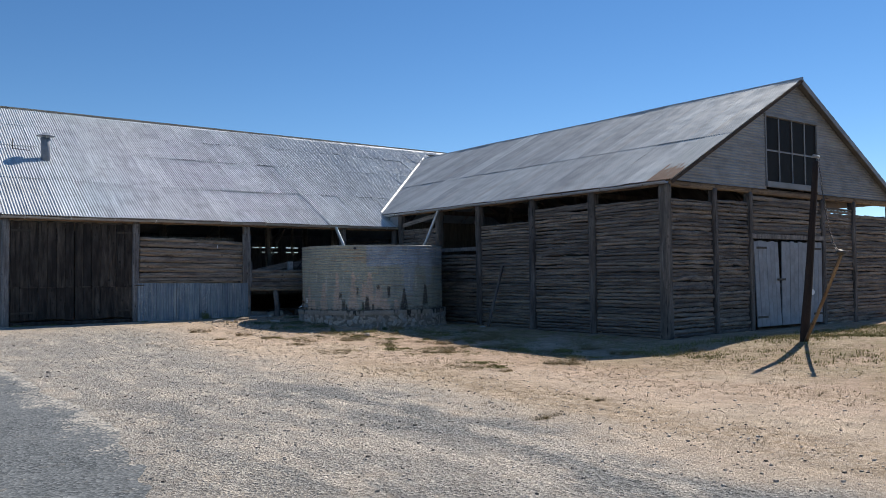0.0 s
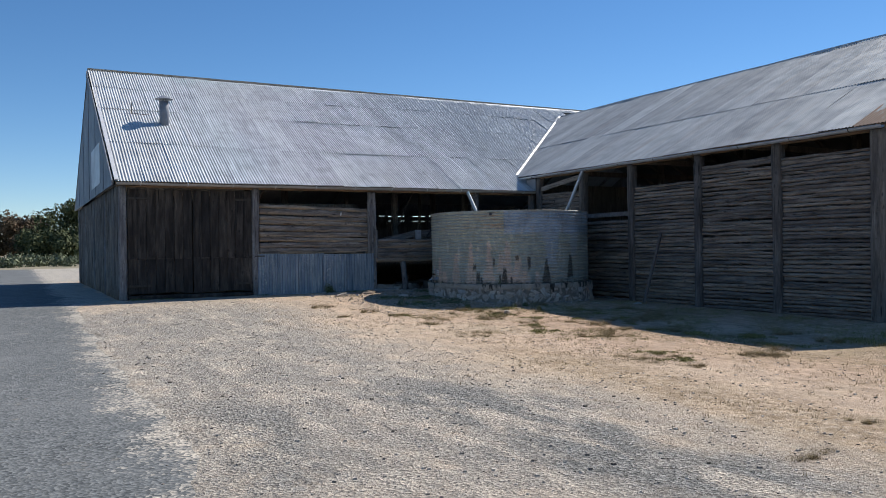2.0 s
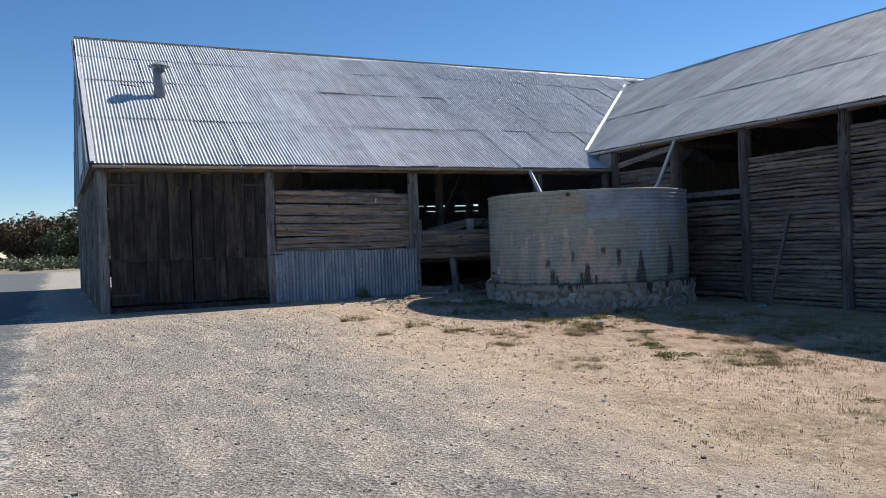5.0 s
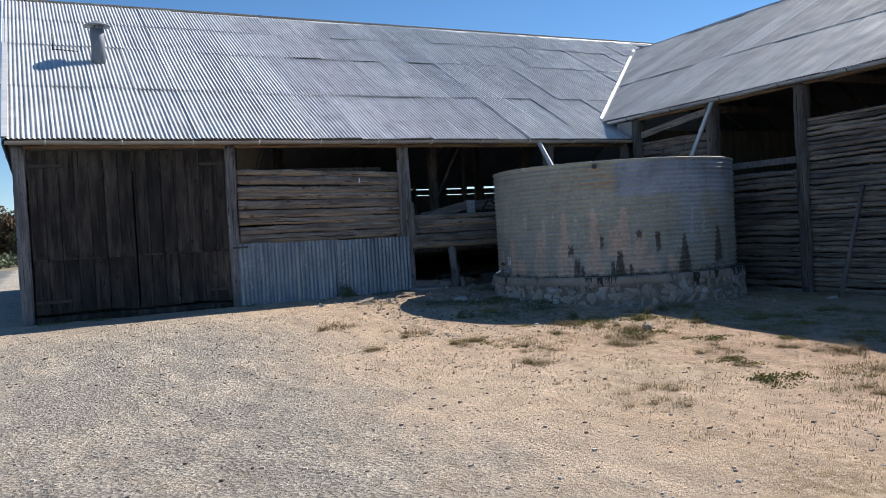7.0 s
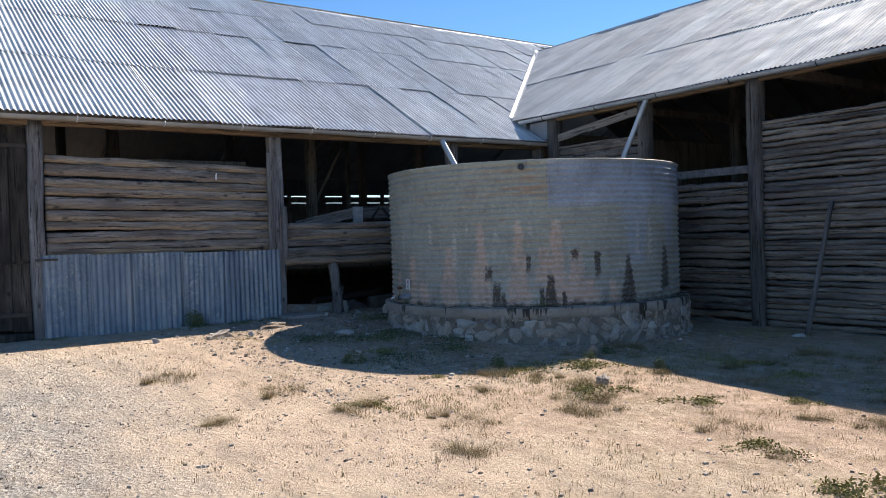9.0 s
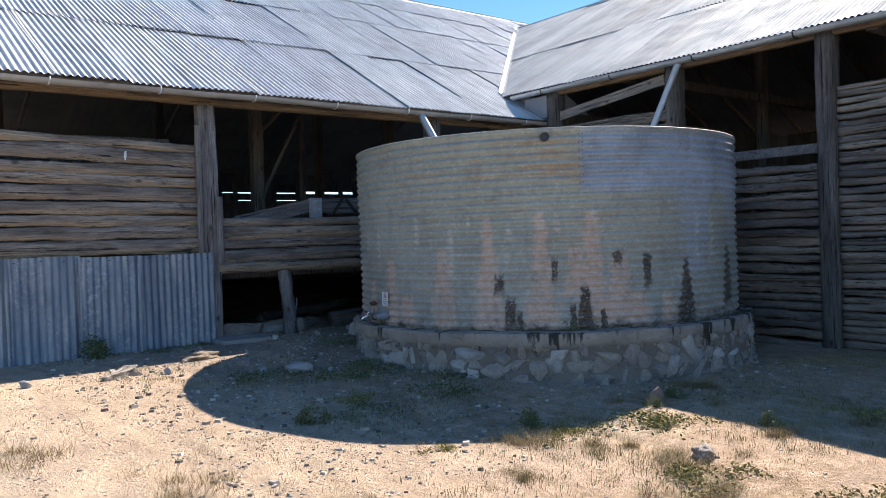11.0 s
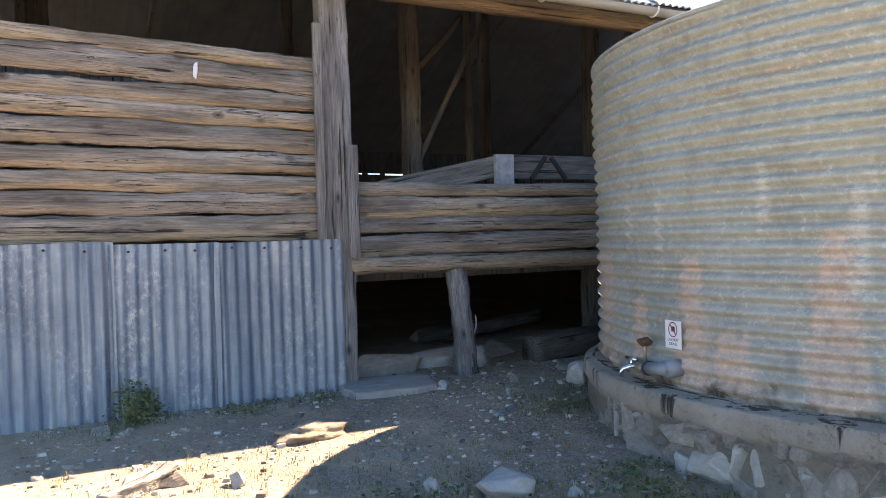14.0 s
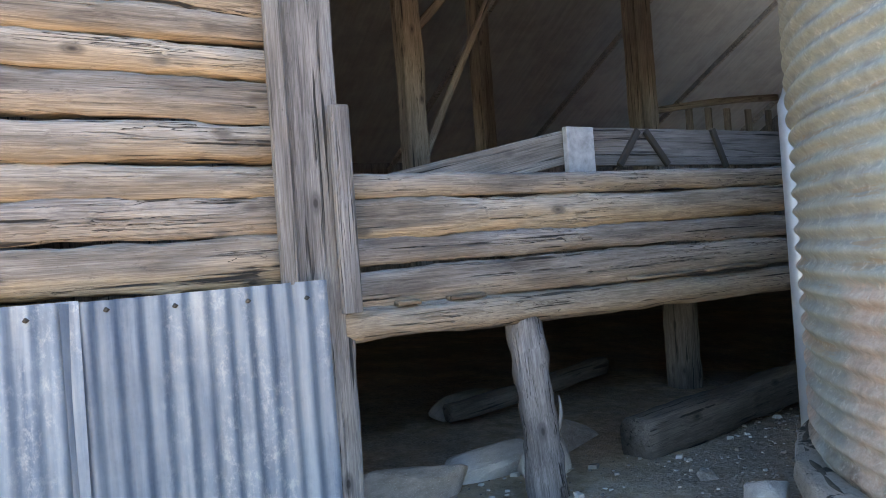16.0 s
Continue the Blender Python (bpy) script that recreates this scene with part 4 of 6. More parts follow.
ang = math.degrees(math.atan(SL))
row_y = (L_EAVE[0], 26.15, 28.38, 30.0, L_RIDGE)
SH = {}
for rw in range(4):
    y0, y1 = row_y[rw], row_y[rw + 1]
    x, i = 3.30, 0
    while x < 24.5:
        yy0 = y0 + (0.06 * math.sin(x * 0.5) if rw else 0)
        vy = valley_y(x + 0.4) - 0.35
        if x > 15.8:
            yy0 = max(yy0, vy)
        if yy0 < y1 - 0.15:
            ln = (y1 + (0.12 if rw < 3 else -0.03) - yy0) / math.cos(radians(ang))
            key = (rw, i % 5) if abs(yy0 - y0) < 0.1 else (rw, 100 + i)
            if key not in SH:
                SH[key] = corrugated_data("roof_sheet", 0.765 + 0.05, ln, roof_metal, per=6, rows=3, seed=rw * 11 + i, sag=0.012)
            lift = 0.016 * rw + R.uniform(0, 0.016)
            up = R.random() < 0.3 and x > 8
            ob = put("roof_sheet", SH[key], roof, pose(x + R.uniform(-.01, .01), yy0, left_z(yy0) + lift + 0.012, ang - (0.5 if up else 0) + R.uniform(-.05, .05), -0.9 if up else 0, R.uniform(-0.4, 0.4) if x > 9 else 0))
        x += 0.765
        i += 1
# far slope of the roof, one field of iron
dull_iron = galvanised("dull_iron", (0.31, 0.325, 0.32), (0.40, 0.41, 0.40), stain_amount=0.2, metal=0.1, rough=0.7)
me = corrugated_data("back_roof", 27.0, 8.9, dull_iron, amp=0.003, pitch=0.0765 * 3, rows=1, per=4)
put("back_roof", me, shed, pose(3.3, 39.4, left_z(24.02), 180 - ang, 0, 0) @ Matrix.Identity(4))
m, ln = between((3.28, L_RIDGE, left_z(L_RIDGE) - 0.01), (24.2, L_RIDGE + 0.02, left_z(L_RIDGE) + 0.035))
put("ridge_cap", mesh_object("ridge_cap", [(u * ln, s * 0.17, (0.05 - 0.62 * abs(s) * 0.17) + 0.008 * nz(u * 30, s)) for u in np.linspace(0, 1, 28) for s in (-1, -0.25, 0, 0.25, 1)],
    [(a * 5 + b, a * 5 + b + 1, (a + 1) * 5 + b + 1, (a + 1) * 5 + b) for a in range(27) for b in range(4)], flash_metal), shed, m, "pale galvanised ridge capping")
# verge flashing and barge board on the gable end
m, ln = between((3.36, L_EAVE[0], left_z(L_EAVE[0]) + 0.045), (3.36, L_RIDGE, left_z(L_RIDGE) + 0.045))
part("verge_flashing", box_bm(0, ln, -0.045, 0.05, -0.006, 0.006, 0.002), flash_metal, shed, m=m)
m, ln = between((3.25, L_EAVE[0], left_z(L_EAVE[0]) - 0.06), (3.25, L_RIDGE, left_z(L_RIDGE) - 0.06))
part("barge_board", box_bm(0, ln, -0.015, 0.015, -0.09, 0.09, 0.004), gable_sheet, shed, m=m)
# gable sheeting of the shed's end wall, with one paler sheet
gyz = [(24.3, 3.28), (39.1, 3.28), (31.6, 7.43)]
bm = bmesh.new()
lo = [bm.verts.new((3.30, y, z)) for y, z in gyz]
hi = [bm.verts.new((3.33, y, z)) for y, z in gyz]
bm.faces.new(lo)
bm.faces.new(list(reversed(hi)))
for a in range(3):
    b = (a + 1) % 3
    bm.faces.new((lo[a], hi[a], hi[b], lo[b]))
gab = part("gable_wall", bm, gable_sheet, shed, "blue-grey flat sheeting")
for yy in (26.7, 29.1, 31.5, 33.9, 36.3):
    top = left_z(yy) if yy < 31.7 else left_z(63.44 - yy)
    part("cover_strip", box_bm(3.282, 3.298, yy - 0.03, yy + 0.03, 3.30, top - 0.12, 0.003), gable_sheet, gab)
part("pale_sheet", box_bm(3.280, 3.296, 27.6, 30.4, 3.55, 4.75, 0.003), flash_metal, gab, "pale replacement sheet")

# valley flashing between the two roofs
RS = 0.536


def right_z(x):
    return 3.85 + (x - 15.95) * RS


def valley_point(x):
    z = right_z(x)
    return Vector((x, 24.15 + (z - 3.40) / SL, z))


va, vb = valley_point(16.0), valley_point(22.0)
u = (vb - va).normalized()
nl, nr = Vector((0, -SL, 1)).normalized(), Vector((-RS, 0, 1)).normalized()
sl, sr = nl.cross(u).normalized(), nr.cross(u).normalized()
vv = []
for f in np.linspace(0, 1, 8):
    p = va.lerp(vb, f) + Vector((0, 0, 0.075))
    for q in (p + sl * 0.07, p + sl * 0.01 - Vector((0, 0, 0.012)), p - sr * 0.04):
        vv.append(tuple(q))
put("valley_flashing", mesh_object("valley_flashing", vv, [(a * 3 + b, a * 3 + b + 1, a * 3 + b + 4, a * 3 + b + 3) for a in range(7) for b in range(2)], flash_metal), shed, None, "white valley flashing")


def gutter(parent, a, b, joints=7, mat=None, bracket=None):
    """A half-round gutter from a to b with straps."""
    m, ln = between(a, b)
    prof = [(0.062 * math.cos(t), 0.058 * math.sin(t)) for t in np.linspace(math.pi, 2 * math.pi, 10)]
    prof += [(0.072, 0.004), (0.072, -0.006)]
    verts, faces = [], []
    n = 30
    for i in range(n + 1):
        s = 0.012 * nz(i * 0.35, ln)
        for py, pz in prof:
            verts.append((ln * i / n, py, pz + s))
    w = len(prof)
    for i in range(n):
        for j in range(w - 1):
            faces.append((i * w + j, i * w + j + 1, (i + 1) * w + j + 1, (i + 1) * w + j))
    g = put("gutter", mesh_object("gutter", verts, faces, mat or gutter_metal, True), parent, m)
    for i in range(joints):
        x = ln * (i + 0.5) / joints
        pts = [(x, 0.067 * math.cos(t), 0.063 * math.sin(t)) for t in np.linspace(math.pi * 0.95, 2 * math.pi * 1.02, 9)]
        put("strap", tube_data("strap", pts, 0.009, bracket or flash_metal, 6), g)
    return g


gutter(shed, (3.35, 24.06, 3.30), (16.15, 24.06, 3.315), 11)
# flue with a cone cap on the roof
flue = put("flue", tube_data("flue", [(0, 0, -0.25), (0, 0, 0.4), (0, 0, 0.72)], 0.135, gable_sheet, 20), shed, pose(5.08, 27.55, left_z(27.55)), "galvanised round flue")
cap = bmesh.new()
bmesh.ops.create_cone(cap, segments=20, radius1=0.27, radius2=0.03, depth=0.12, cap_ends=True)
part("cowl", cap, gable_sheet, flue, m=pose(0, 0, 0.83), smooth_shade=False)
for a in (0.5, 2.6, 4.7):
    put("stay", tube_data("stay", [(0.14 * math.cos(a), 0.14 * math.sin(a), 0.70), (0.14 * math.cos(a), 0.14 * math.sin(a), 0.80)], 0.008, pipe_metal, 6), flue)
put("bracket", tube_data("bracket", [(4.25, 28.2, left_z(28.2) + 0.0), (4.25, 28.2, left_z(28.2) + 0.36)], 0.012, iron, 6), shed)
put("bracket", tube_data("bracket", [(4.25, 28.2, left_z(28.2) + 0.035), (4.75, 28.15, left_z(28.15) + 0.03)], 0.014, iron, 6), shed)

# inside: raised floor, far wall with light slots, frame timbers, chute
part("floor", box_bm(3.6, 24.0, 25.6, 38.6, 1.02, 1.12), inner_wood, shed, "dark raised timber floor")
part("back_wall", box_bm(11.0, 30.0, 38.66, 38.72, 0.2, 2.895), inner_wood, shed)
part("back_wall", box_bm(11.0, 30.0, 38.66, 38.72, 2.915, 3.12), inner_wood, shed)
part("back_wall", box_bm(3.6, 30.0, 38.66, 38.72, 3.20, 3.95), inner_wood, shed)
part("back_wall", box_bm(16.0, 19.6, 38.62, 38.655, 3.155, 3.4), inner_wood, shed)
part("back_wall", box_bm(11.0, 16.15, 38.62, 38.655, 2.6, 3.4), inner_wood, shed)
# added partition that hides the bright back bays from the yard
part("inner_wall", box_bm(3.7, 10.3, 25.30, 25.36, 0.3, 2.9), inner_wood, shed)
part("back_wall", box_bm(16.0, 17.22, 38.62, 38.655, 2.8, 3.135), inner_wood, shed)
# back bays out of view, left open to let extra daylight inside
part("back_wall", box_bm(3.6, 11.0, 38.66, 38.72, 1.0, 1.3), inner_wood, shed)
for x in (3.6, 7.2, 10.8):
    post(shed, x, 38.69, 0.1, 3.3, 0.18, 150 + int(x), inner_wood_x)
part("back_wall", box_bm(21.6, 30.0, 38.62, 38.655, 2.6, 3.4), inner_wood, shed)
for x, w in ((16.63, 0.16), (17.15, 0.15), (18.2, 0.45), (19.35, 0.25), (20.1, 0.3), (21.0, 0.15)):
    part("back_stud", box_bm(x, x + w, 38.56, 38.615, 2.6, 3.4), inner_wood, shed)
part("end_wall", box_bm(30.0, 30.1, 24.5, 38.7, 0.2, 7.4), inner_wood, shed)
part("end_gable", box_bm(29.9, 29.96, 27.0, 36.0, 3.0, 6.0), inner_wood, shed)
for i, (x, y, w) in enumerate(((12.4, 27.1, 0.2), (15.15, 27.2, 0.13), (15.42, 27.6, 0.2), (8.6, 27.1, 0.2), (12.4, 31.6, 0.2), (16.2, 31.6, 0.2), (8.6, 31.6, 0.2), (14.3, 29.0, 0.1))):
    post(shed, x, y, 1.1, min(left_z(y) - 0.15, left_z(63.4 - y) - 0.15), w, 60 + i, inner_wood_x, "inner_post")
for a, b, w in (((12.42, 27.05, 2.2), (13.35, 27.0, 3.95), 0.07), ((12.45, 27.1, 3.3), (13.1, 27.1, 4.0), 0.08), ((15.2, 27.3, 2.75), (17.4, 27.4, 3.0), 0.08), ((8.6, 27.1, 4.5), (16.3, 27.1, 4.5), 0.14)):
    m, ln = between(a, b)
    put("brace", log_data("brace", ln, w, w * 0.6, inner_wood_x, int(ln * 10), 8, 6, 0.5, 0.08), shed, m)
for x in (15.9, 16.2, 16.5, 16.85, 17.2):
    part("pen_slat", box_bm(x, x + 0.09, 27.4, 27.43, 1.12, 2.85), inner_wood, shed)
# sloping chute boards behind the low wall
flaked_paint = plain("flaked_paint", (0.36, 0.36, 0.365), 0.75, 0.0, 14.0, 0.35)
m, ln = between((10.95, 24.80, 1.79), (12.07, 24.80, 2.02))
part("chute_board", box_bm(0, ln, -0.015, 0.015, -0.10, 0.08), inner_rail, shed, m=m)
part("chute_board", box_bm(12.07, 14.2, 24.785, 24.815, 1.90, 2.115), inner_rail, shed)
part("chute_post", box_bm(12.03, 12.22, 24.74, 24.78, 1.76, 2.11), flaked_paint, shed, "flaking white-painted chute post")
for x, t in ((12.5, 38), (12.72, -40), (13.25, -24)):
    part("chute_brace", box_bm(-0.02, 0.02, -0.012, 0.012, -0.13, 0.13), iron, shed, m=pose(x, 24.77, 2.0, 0, t, 0))
# slab bay in the inner corner behind the tank
slab_panel(shed, (14.06, YW + 0.02), (16.05, YW + 0.02), 0.4, 2.6, 0.16, old_slab_wood, 14, 0.08)

# ---- the barn that stands out into the yard ----
barn = tagged(new("slab_barn"), "dark weathered slab-walled barn with a gabled iron roof", "barn")
XW, YF = 16.1, 12.35
wy = (12.35, 14.70, 17.03, 19.48, 21.60, 23.85)
for i, y in enumerate(wy):
    post(barn, XW, y, -0.3, 3.76, 0.23 if i else 0.26, 81 + i, barn_post_wood)
for i in range(5):
    put("top_beam", log_data("top_beam", wy[i + 1] - wy[i], 0.16, 0.16, beam_wood, 91 + i, 16, 8, 0.45, 0.12, 0.012, 0.03), barn, pose(XW, wy[i], 3.80, 0, 0, 90))
slab_panel(barn, (XW, 14.58), (XW, 12.48), -0.12, 3.42, 0.086, old_slab_wood, 101)
slab_panel(barn, (XW, 16.91), (XW, 14.82), -0.10, 3.46, 0.086, old_slab_wood, 102, slope=-1.4)
slab_panel(barn, (XW, 19.36), (XW, 17.15), -0.08, 3.12, 0.086, old_slab_wood, 103)
slab_panel(barn, (XW, 21.49), (XW, 19.60), -0.05, 2.26, 0.12, old_slab_wood, 104)
slab_panel(barn, (XW, 23.75), (XW, 21.71), 2.35, 3.22, 0.13, old_slab_wood, 105)
slab_panel(barn, (XW, 23.75), (XW, 21.71), 0.0, 2.3, 0.15, old_slab_wood, 106)
part("rail", box_bm(XW - 0.05, XW + 0.05, 19.6, 21.5, 2.36, 2.48), inner_rail, barn)
m, ln = between((XW - 0.02, 21.75, 3.62), (XW - 0.02, 23.75, 3.38))
part("loose_board", box_bm(0, ln, -0.02, 0.02, -0.07, 0.07), inner_rail, barn, m=m)
part("corner_tin", box_bm(15.98, 16.06, 23.95, 24.45, 3.38, 3.74), gable_sheet, barn, "blue-grey tin closing the corner")

# front wall with its double doors
fx = (16.1, 18.06, 19.68, 23.48, 25.36, 27.9)
for i, x in enumerate(fx[1:]):
    post(barn, x, YF, -0.3, 3.76, 0.2, 111 + i, barn_post_wood)
for i in range(5):
    put("top_beam", log_data("top_beam", fx[i + 1] - fx[i], 0.17, 0.17, beam_wood, 121 + i, 16, 8, 0.45, 0.14, 0.012, 0.03), barn, pose(fx[i], YF, 3.80))
slab_panel(barn, (16.24, YF), (17.96, YF), -0.12, 3.42, 0.104, old_slab_wood, 107)
slab_panel(barn, (18.16, YF), (19.58, YF), -0.1, 3.50, 0.104, old_slab_wood, 108)
slab_panel(barn, (19.78, YF), (23.38, YF), 2.62, 3.70, 0.108, old_slab_wood, 109)
slab_panel(barn, (23.58, YF), (25.26, YF), -0.05, 3.5, 0.108, old_slab_wood, 110)
slab_panel(barn, (25.46, YF), (27.8, YF), -0.05, 3.38, 0.108, old_slab_wood, 111)
part("door_lintel", box_bm(19.68, 23.48, YF - 0.10, YF + 0.06, 2.50, 2.63), post_wood, barn)
for leaf, (xa, xb, lean) in enumerate(((19.90, 21.10, -3.0), (21.12, 23.30, 1.3))):
    door = part("barn_door", box_bm(xa + 0.05, xb - 0.05, YF - 0.03, YF + 0.01, 1.15, 1.27), white_paint, barn, "white-painted plank door, sagging", m=pose(0, 0, 0))
    n_b = 6 if leaf == 0 else 10
    for b in range(n_b):
        w = (xb - xa) / n_b
        o = R.uniform(-.006, .006)
        part("board", box_bm(-w / 2 + 0.004, w / 2 - 0.004, -0.015, 0.015, 0, 2.36 - R.uniform(0, .04)), white_paint, door, m=pose(xa + (b + 0.5) * w, YF - 0.055 + o, 0.09, 0, lean, 0))
    for zz in (0.35, 2.25):
        part("hinge_strap", box_bm(*((xa, xa + 0.5) if leaf == 0 else (xb - 0.5, xb)), YF - 0.085, YF - 0.074, zz - 0.03, zz + 0.03), iron, door)
part("door_bolt", box_bm(20.90, 21.30, YF - 0.10, YF - 0.075, 1.34, 1.40), iron, barn)
bm = bmesh.new()
bmesh.ops.create_cone(bm, segments=24, radius1=0.19, radius2=0.18, depth=0.02, cap_ends=True)
part("door_plate", bm, sign_white, barn, "oval white plate", m=pose(22.66, YF - 0.09, 0.98, 90, 0, 0) @ Matrix.Diagonal((1, 0.5, 1, 1)))

# gable sheeting laid level, with a window of eight panes
PEAK_X, GY = 22.0, 12.22
WX0, WX1, WZ0, WZ1 = 20.38, 23.1, 4.08, 5.92


def gable_x(z):
    d = max(0.0, (right_z(PEAK_X) - 0.08 - z) / RS)
    return PEAK_X - d, PEAK_X + d


z, rw = 3.86, 0
while z < 7.0:
    z1 = min(z + 0.70, right_z(PEAK_X) - 0.12)
    spans = [(0, 1)] if z1 <= WZ0 or z >= WZ1 else [(0, 2), (3, 1)]
    for sa, sb in spans:
        verts, faces = [], []
        n = max(4, round((z1 - z) / 0.0765 * 6))
        for i in range(n + 1):
            zz = z + (z1 - z) * i / n
            lim = (*gable_x(zz), WX0, WX1)
            xa, xb = lim[sa], lim[sb]
            dy = 0.009 * math.cos(2 * math.pi * zz / 0.0765) - 0.006 * (rw % 2)
            for q in range(7):
                xq = xa + (xb - xa) * q / 6
                verts.append((xq, GY + dy + 0.008 * nz(xq * 0.8, rw), zz))
        for i in range(n):
            for q in range(6):
                faces.append((i * 7 + q, i * 7 + q + 1, (i + 1) * 7 + q + 1, (i + 1) * 7 + q))
        put("cladding_sheet", mesh_object("cladding_sheet", verts, faces, clad_metal, True), barn)
    z, rw = z + 0.70, rw + 1
win = part("window", box_bm(WX0, WX1, GY + 0.03, GY + 0.07, WZ0, WZ1), inner_wood, barn, "dark eight-pane loft window")
bm = bmesh.new()
box_bm(WX0 - 0.05, WX1 + 0.05, GY - 0.05, GY + 0.03, WZ1 - 0.01, WZ1 + 0.06, 0.004, bm)
box_bm(WX0 - 0.05, WX1 + 0.05, GY - 0.07, GY + 0.03, WZ0 - 0.15, WZ0 + 0.01, 0.004, bm)
for x in (WX0, WX1):
    box_bm(x - 0.035, x + 0.015, GY - 0.03, GY + 0.028, WZ0, WZ1, 0.004, bm)
part("window_frame", bm, clad_metal, win)
for q in range(1, 4):
    x = WX0 + (WX1 - WX0) * q / 4
    part("mullion", box_bm(x - 0.022, x + 0.022, GY - 0.01, GY + 0.026, WZ0, WZ1), clad_metal, win)
part("transom", box_bm(WX0, WX1, GY - 0.008, GY + 0.024, 4.94, 4.98), clad_metal, win)
for q in range(4):
    for zz in (WZ0, 4.99):
        x = WX0 + (WX1 - WX0) * q / 4
        part("pane", box_bm(x + 0.024, x + (WX1 - WX0) / 4 - 0.024, GY + 0.012, GY + 0.018, zz + 0.01, zz + 0.90, 0), dark_glass, win)

# barn roof
R_EAVE = 15.90
bm = bmesh.new()
for y in np.arange(12.4, 30.5, 1.2):
    x0 = 16.1 if y < 25 else 16.1 + (y - 25.0) / 0.95 + 0.3
    if x0 < 21.5:
        m, ln = between((x0, y, right_z(x0) - 0.15), (PEAK_X, y, right_z(PEAK_X) - 0.15))
        bmesh.ops.create_cube(bm, size=1.0, matrix=m @ Matrix.Translation((ln / 2, 0, 0)) @ Matrix.Diagonal((ln, 0.07, 0.11, 1)))
    m, ln = between((28.0, y, right_z(15.95) - 0.1), (PEAK_X, y, right_z(PEAK_X) - 0.15))
    bmesh.ops.create_cube(bm, size=1.0, matrix=m @ Matrix.Translation((ln / 2, 0, 0)) @ Matrix.Diagonal((ln, 0.07, 0.11, 1)))
broof = part("roof_frame", bm, inner_wood, barn)
rang = math.degrees(math.atan(RS))
for rw, (x0, x1) in enumerate(((R_EAVE, 18.42), (18.42, PEAK_X))):
    y, i = 12.02, 0
    while y < 31.2:
        xs0 = x0
        if y > 24.6:
            xs0 = max(x0, 15.75 + (y - 25.0) / 0.95)
        if xs0 < x1 - 0.15:
            ln = (x1 + 0.1 - xs0) / math.cos(radians(rang))
            mat = rust_sheet if (rw == 0 and i == 0) else barn_roof_metal
            me = corrugated_data("roof_sheet", 0.82, ln, mat, per=6, rows=3, seed=rw * 31 + i, sag=0.02)
            m = pose(xs0, y + 0.80, right_z(xs0) + 0.02 + 0.014 * rw + R.uniform(0, 0.012)) @ Matrix.Rotation(radians(-90), 4, "Z") @ pose(0, 0, 0, rang, 0, R.uniform(-.3, .3))
            put("roof_sheet", me, broof, m, "rust-stained sheet" if mat is rust_sheet else "")
        y += 0.765
        i += 1
# iron coloured darker than dull_iron to stand in for the barn's inner shade
shaded_iron = galvanised("shaded_iron", (0.13, 0.13, 0.13), (0.20, 0.197, 0.193), stain_amount=0.2, metal=0.1, rough=0.75)
me = corrugated_data("east_roof", 19.3, 6.95, shaded_iron, amp=0.003, pitch=0.0765 * 3, rows=1, per=4)
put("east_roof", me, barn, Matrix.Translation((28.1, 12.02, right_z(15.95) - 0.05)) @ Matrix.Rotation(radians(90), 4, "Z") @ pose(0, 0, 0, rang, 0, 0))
m, ln = between((PEAK_X, 11.98, right_z(PEAK_X) + 0.04), (PEAK_X, 31.0, right_z(PEAK_X) + 0.04))
put("ridge_cap", mesh_object("ridge_cap", [(u * ln, s * 0.17, (-0.085 if s else 0.04) + 0.03 * nz(u * 6, 2.0)) for u in np.linspace(0, 1, 30) for s in (-1, -0.25, 0, 0.25, 1)],
    [(a * 5 + b, a * 5 + b + 1, (a + 1) * 5 + b + 1, (a + 1) * 5 + b) for a in range(29) for b in range(4)], barn_roof_metal), barn, m)
# left slope shows no barge: an added thin dark board makes its roof edge
for sgn, xe in ((-1, R_EAVE), (1, 28.1)):
    m, ln = between((xe, 12.0, right_z(R_EAVE) - 0.05), (PEAK_X, 12.0, right_z(PEAK_X) - 0.02))
    part("barge_board", box_bm(0, ln, -0.015, 0.015, -0.05 if sgn < 0 else -0.12, 0.03), roof_edge_wood if sgn < 0 else gable_sheet, barn, m=m)
gutter(barn, (15.86, 12.1, 3.80), (15.86, 24.6, 3.80), 9, pipe_metal, iron)
# far and side walls, below open gaps
part("east_wall", box_bm(27.86, 27.94, 12.5, 24.4, -0.1, 3.4), inner_wood, barn)
for y in (14.7, 17.0, 19.5, 21.6):
    post(barn, 27.9, y, -0.2, 3.9, 0.2, int(y * 3), inner_wood_x)
part("inner_wall", box_bm(16.3, 27.8, 24.46, 24.52, 0.2, 3.6), inner_wood, barn)
# added cross wall, keeps sky from showing through the front slabs
part("inner_wall", box_bm(24.3, 24.36, 12.6, 24.3, 0.0, 3.6), inner_wood, barn)
for i, y in enumerate((15.5, 19.0, 22.5)):
    post(barn, 20.0, y, 0.0, right_z(20.0) - 0.2, 0.18, 140 + i, inner_wood_x, "inner_post")
    part("tie_beam", box_bm(16.2, 27.8, y - 0.07, y + 0.07, 3.72, 3.86), inner_wood, barn)

# stick leaning on the barn wall
m, ln = between((15.45, 18.37, ground_z(15.45, 18.37) - 0.02), (15.99, 18.27, 1.86))
tagged(put("leaning_stick", log_data("leaning_stick", ln, 0.085, 0.05, inner_rail, 3, 10, 8, 0.6, 0.1), None, m), "grey timber stick leaning on the slab wall", "stick")
